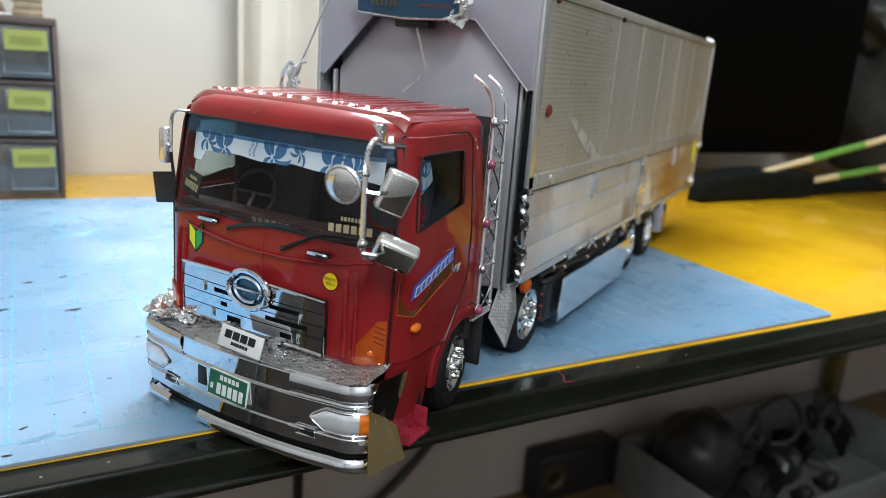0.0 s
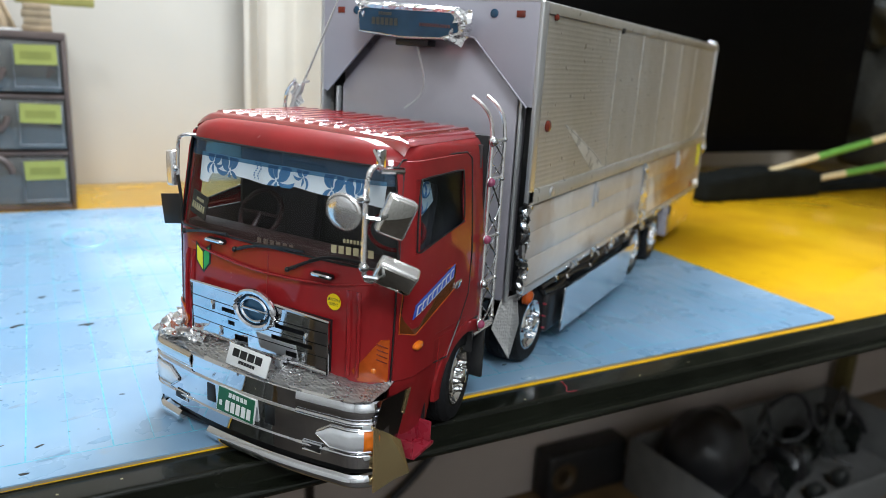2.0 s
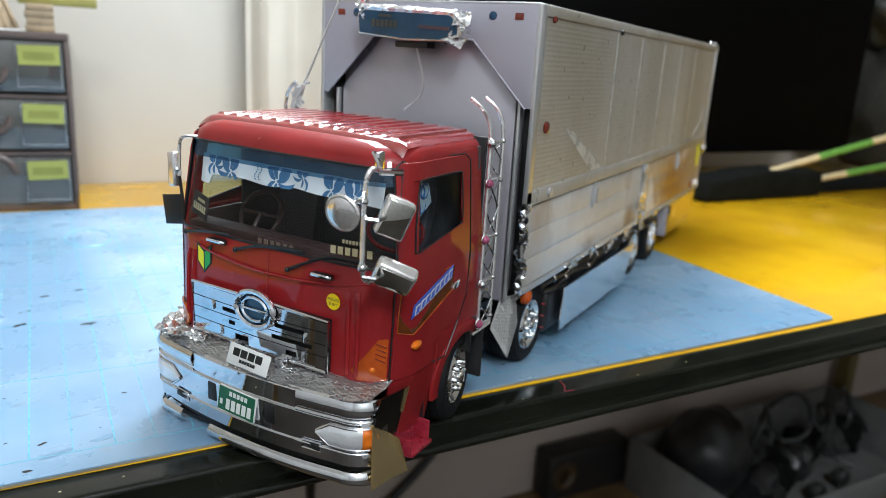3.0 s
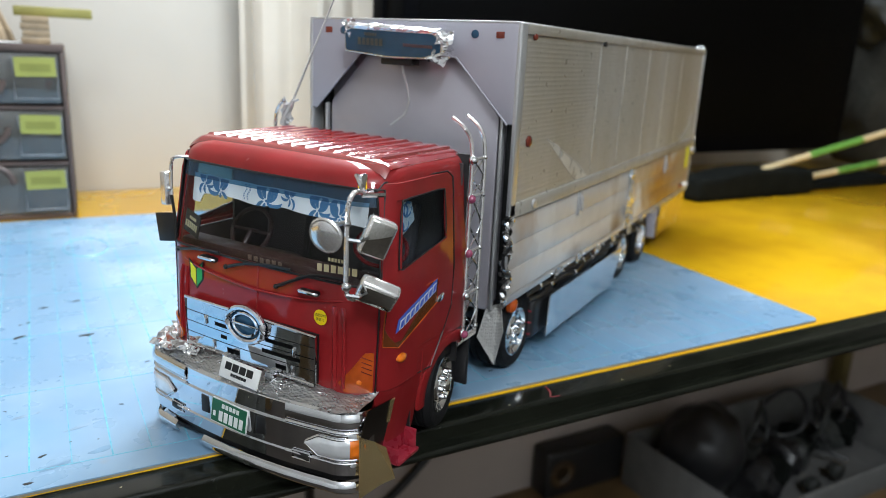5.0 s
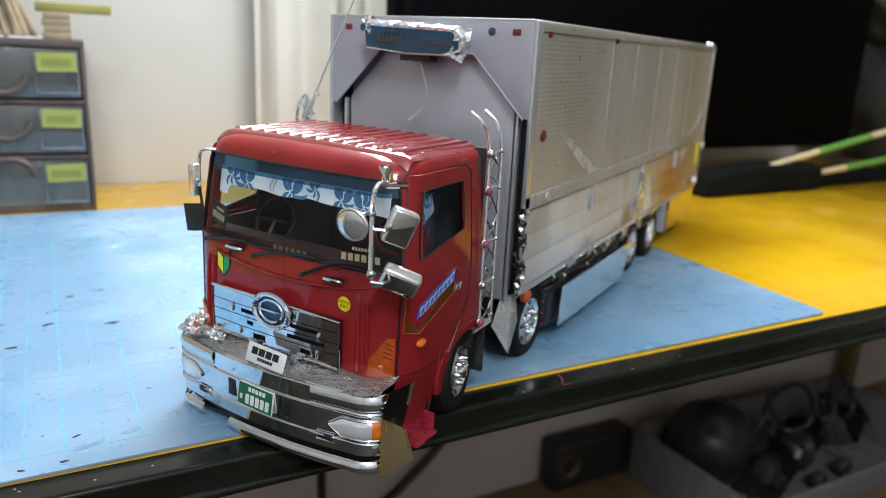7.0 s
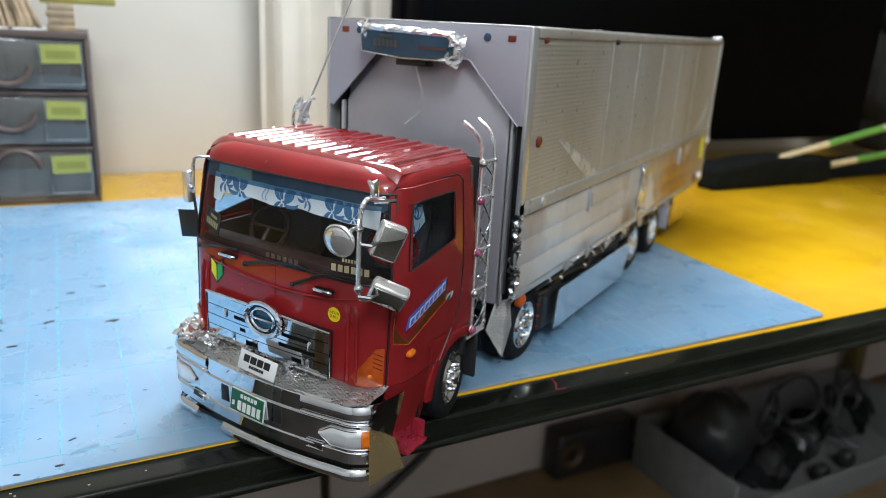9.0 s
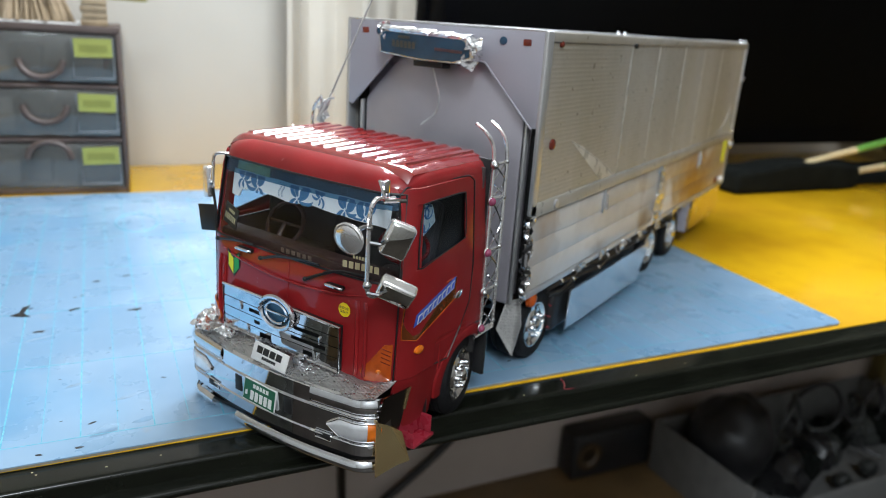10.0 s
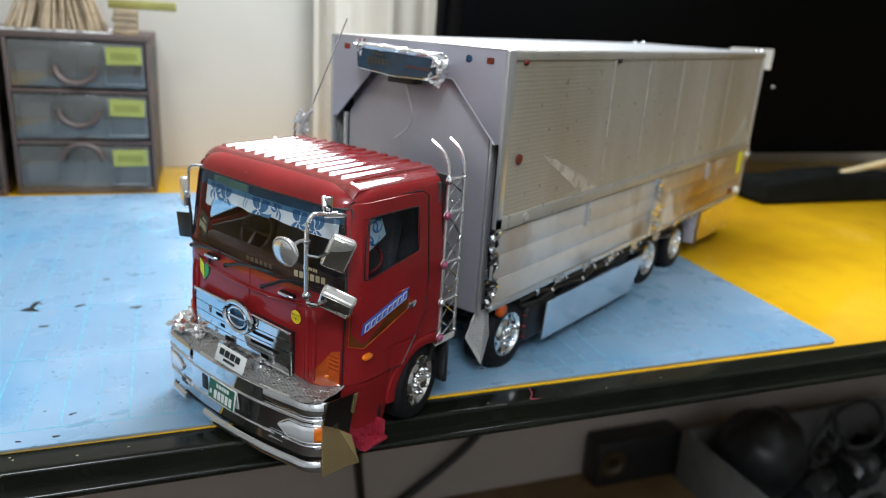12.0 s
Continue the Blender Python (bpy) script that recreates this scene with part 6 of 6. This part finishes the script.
def monitor():
    m = thing("monitor", desk(17.6, 27.0, -0.11) @ Matrix.Scale(0.935, 4))
    part("housing", block(0, 52.6, 0, 3.2, 3.9, 34, 0.25), SCREEN, m, "black monitor housing")
    part("screen", block(1.2, 51.4, -0.06, 0.05, 5.6, 33, 0.02), PANEL, m, "dark switched-off screen")
    part("stand", block(22, 29, 1.5, 3.0, 0.4, 6, 0.3), SCREEN, m)
    part("stand_foot", block(16, 35, 0.3, 13.5, 0.0, 0.5, 0.2), SCREEN, m)
    part("side_strip", block(-0.25, 4.2, 3.0, 5.0, 3.0, 34, 0.2), SCREEN, m)
    part("paper_tag", turned(block(-2.3, 2.3, -0.04, 0.0, -0.85, 0.85), Matrix.Translation((26.4, -0.55, 12.15))), PAPERWHITE, m, "small white paper tag")
    part("tag_clip", ball((29.7, -0.25, 9.85), 0.16, 8), GREY, m)
    tagged(m, "switched-off black monitor standing behind the truck", "monitor")
    k = thing("black_pouch", desk(43.6, 23.6, -0.11) @ Matrix.Scale(0.86, 4))
    b = block(0, 17.6, 0, 3.9, 0.0, 2.1, 0.5, 3)
    bmesh.ops.subdivide_edges(b, edges=b.edges[:], cuts=5, use_grid_fill=True)
    for v in b.verts:
        if v.co.z > 0.5:
            v.co.z += 0.9 * math.sin(v.co.x * 0.16) + 0.6 * noise.noise(Vector((v.co.x * 0.35, v.co.y * 0.35, 0)))
    part("cloth", b, MATTEBLACK, k)
    part("flat_case", block(17.8, 36, 1.5, 9, 0.0, 1.0, 0.2), MATTEBLACK, k)
    tagged(k, "folded matt black cloth pouch on the desk", "pouch")
    for i, (u0, v0, z0, u1, v1, z1) in enumerate(((52.9, 25.0, 2.17, 70, 21.0, 6.9), (58.69, 25.0, 1.13, 73, 22.0, 3.6))):
        a, c = desk(u0, v0, z0).translation / CM, desk(u1, v1, z1).translation / CM
        br_ = thing("paint_brush")
        hd = part("brush_handle", tube([a, a.lerp(c, 0.28)], 0.26, 10, taper=1.2), WOOD, br_, "pale wooden tip")
        part("brush_band", tube([a.lerp(c, 0.28), a.lerp(c, 0.6)], 0.32, 10), GREENBAND, br_, "green painted band")
        part("brush_end", tube([a.lerp(c, 0.6), c], 0.31, 10), WOOD, br_)
        tagged(br_, "pale wooden stick with a green band resting on a black pouch", "stick", "green banded sticks")
    g = thing("cloth_heap", desk(83, 33, -0.11))
    b = bmesh.new()
    bmesh.ops.create_icosphere(b, subdivisions=4, radius=1)
    for v in b.verts:
        n_ = noise.noise(v.co * 2.2)
        v.co = Vector((v.co.x * 9 * (1 + 0.25 * n_), v.co.y * 6 * (1 + 0.25 * n_), 10 + v.co.z * 10 * (1 + 0.2 * n_)))
    part("cloth", b, CLOTHGREY, g)
    b = bmesh.new()
    bmesh.ops.create_icosphere(b, subdivisions=4, radius=1)
    for v in b.verts:
        n_ = noise.noise(v.co * 1.7 + Vector((4, 1, 0)))
        v.co = Vector((-3 + v.co.x * 7 * (1 + 0.3 * n_), -2 + v.co.y * 4.5 * (1 + 0.3 * n_), 17.5 + v.co.z * 4 * (1 + 0.3 * n_)))
    part("cloth_fold", b, GREY_DARK, g, "dull dark fold lying on top")
    tagged(g, "dim grey green cloth heap beside the monitor", "cloth")


PANEL = material("dark_screen", (0.0015, 0.0015, 0.0015), 0.6, var=0.1, scale=20, spec=0.03)
monitor()


def under_desk():
    bp_ = part("desk_back_panel", block(-139, 159, 37.3, 38.3, -70, -1.2, 0.05), BOARD)
    bp_.matrix_basis = desk(0, 0)
    tagged(bp_, "cream board closing the desk at its back", "panel", kind="structure")
    s = thing("low_shelf", desk(0, 0, -34))
    part("board", block(-136, 156, 10, 37.25, -2, 0, 0.1), WOOD_D, s)
    for u in (-135, 20, 154):
        part("shelf_leg", block(u, u + 2, 14, 36, -36, -2, 0.1), WOOD_D, s)
    tagged(s, "brown wooden low shelf under the desk", "shelf")
    b = thing("black_device", desk(39.2, 34.2, -34))
    part("box", block(0, 10.6, 0, 2.9, 0, 5.5, 0.5, 3), BLACK, b)
    part("dial", shift(lathe([(0.0, 1.5), (-0.2, 1.6), (-0.25, 1.2), (0.1, 0.6), (0.0, 0.1)], "y", 24), 1.9, 0, 2.9), DIALM, b, "dim brown round dial")
    tagged(b, "black rounded box with a brown dial on the low shelf", "device")
    c = thing("white_carton", desk(49.2, 20, -34))
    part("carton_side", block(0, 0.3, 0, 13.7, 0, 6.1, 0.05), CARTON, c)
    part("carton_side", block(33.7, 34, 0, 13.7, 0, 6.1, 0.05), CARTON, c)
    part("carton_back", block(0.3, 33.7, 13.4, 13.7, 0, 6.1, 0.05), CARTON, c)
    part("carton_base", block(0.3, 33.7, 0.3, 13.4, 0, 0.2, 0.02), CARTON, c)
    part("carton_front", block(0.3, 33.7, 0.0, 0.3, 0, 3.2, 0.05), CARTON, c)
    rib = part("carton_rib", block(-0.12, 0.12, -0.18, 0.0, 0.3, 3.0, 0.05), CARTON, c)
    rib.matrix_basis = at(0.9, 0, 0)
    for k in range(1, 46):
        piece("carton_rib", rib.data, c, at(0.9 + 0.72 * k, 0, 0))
    tagged(c, "open white carton with a ribbed front, coloured dark for the desk's shade, full of clutter", "carton")
    p = thing("black_ball_bag", desk(55.2, 28.6, -33.8))
    o = bmesh.new()
    bmesh.ops.create_icosphere(o, subdivisions=4, radius=1)
    for v in o.verts:
        v.co = Vector((v.co.x * 4.6, v.co.y * 4.2, 5.2 + v.co.z * 5.2)) * (1 + 0.06 * noise.noise(v.co * 2.0))
    part("bag", o, BLACK, p)
    part("bag_strap", tube(curve_points([(2.5, -3.4, 3.0), (3.6, -3.6, 1.5), (2.8, -4.2, 0.6), (4.2, -4.0, 0.8)], 5), 0.35, 8), BLACK, p)
    tagged(p, "black rounded bag in the white carton", "bag")
    for i, (u, v, z, r, ang, mm) in enumerate(((64.6, 29, -28.6, 3.2, 20, GREY_DARK), (69.5, 29.5, -27.8, 3.0, -25, BLACK), (73.5, 27.5, -28.6, 2.4, 40, GREY_DARK), (78, 28.5, -28.2, 2.8, 10, BLACK))):
        h = thing("cable_loop", desk(u, v, z - r - 0.2, ang))
        pts = [(r * math.cos(a / 12 * math.pi), 0.5 * math.sin(a / 6 * math.pi), r + 0.2 + r * math.sin(a / 12 * math.pi)) for a in range(24)]
        part("cable", tube(pts, 0.28, 8, closed=True), mm, h)
        part("cable_tail", tube(curve_points([(r, 0, r), (r + 1.2, -1.0, r * 0.5), (r + 2.2, -2.0, -0.6), (r + 4.0, -3.0, -1.2)], 5), 0.25, 8), mm, h)
        tagged(h, "loop of dull cable lying in the carton", "cable", "cable loops")
    rnd = random.Random(77)
    for i in range(9):
        o = bmesh.new()
        bmesh.ops.create_icosphere(o, subdivisions=3, radius=1)
        rr = rnd.uniform(1.6, 2.8)
        for v in o.verts:
            v.co = v.co * rr * (1 + 0.5 * noise.noise(v.co * 1.5 + Vector((i * 3.1, 0, 0))))
            v.co.z += rr * 0.8
        g_ = part("dark_scrap", o, (BLACK, GREY_DARK, MATTEBLACK)[i % 3])
        g_.matrix_basis = desk(60 + 2.5 * i, 23 + rnd.uniform(0, 7), -33.8)
        tagged(g_, "dark crumpled scrap lying in the white carton", "scrap", "scraps in the carton")
    kn = thing("silver_knob", desk(71.5, 23.5, -33.4))
    part("knob_body", shift(lathe([(0.6, 0.4), (0.0, 1.0), (-0.7, 1.05), (-0.95, 0.8), (-1.0, 0.1)], "y", 20), 0, 0, 1.0), GREY_DARK, kn)
    tagged(kn, "small silver round knob among the clutter", "knob", "silver knobs")
    copy_thing(kn, desk(66.5, 23.0, -33.6))
    ps = thing("wood_post", desk(90, 35.5, -34))
    part("post", block(-0.9, 0.9, -0.9, 0.9, 0, 32.8, 0.1), POSTWOOD, ps)
    tagged(ps, "yellowish wooden post under the desk", "post")
    for i, (a, q) in enumerate((((8.5, 20, -1.3), (14.5, 36.5, -33.8)), ((34, 36, -16), (17, 36.4, -33.8)))):
        a, q = [desk(*k_).translation / CM for k_ in (a, q)]
        mid = (a + q) / 2 + Vector((0, 0, -2))
        cb = part("hanging_cable", tube(curve_points([a, mid, q], 8), 0.4, 8), BLACK)
        tagged(cb, "black cable hanging under the desk", "cable")


BOARD = material("cream_board", (0.42, 0.36, 0.32), 0.7, var=0.08, scale=10)
DIALM = material("brown_dial", (0.05, 0.03, 0.012), 0.4)
POSTWOOD = material("yellow_wood", (0.13, 0.10, 0.03), 0.6, var=0.2, scale=30)
under_desk()
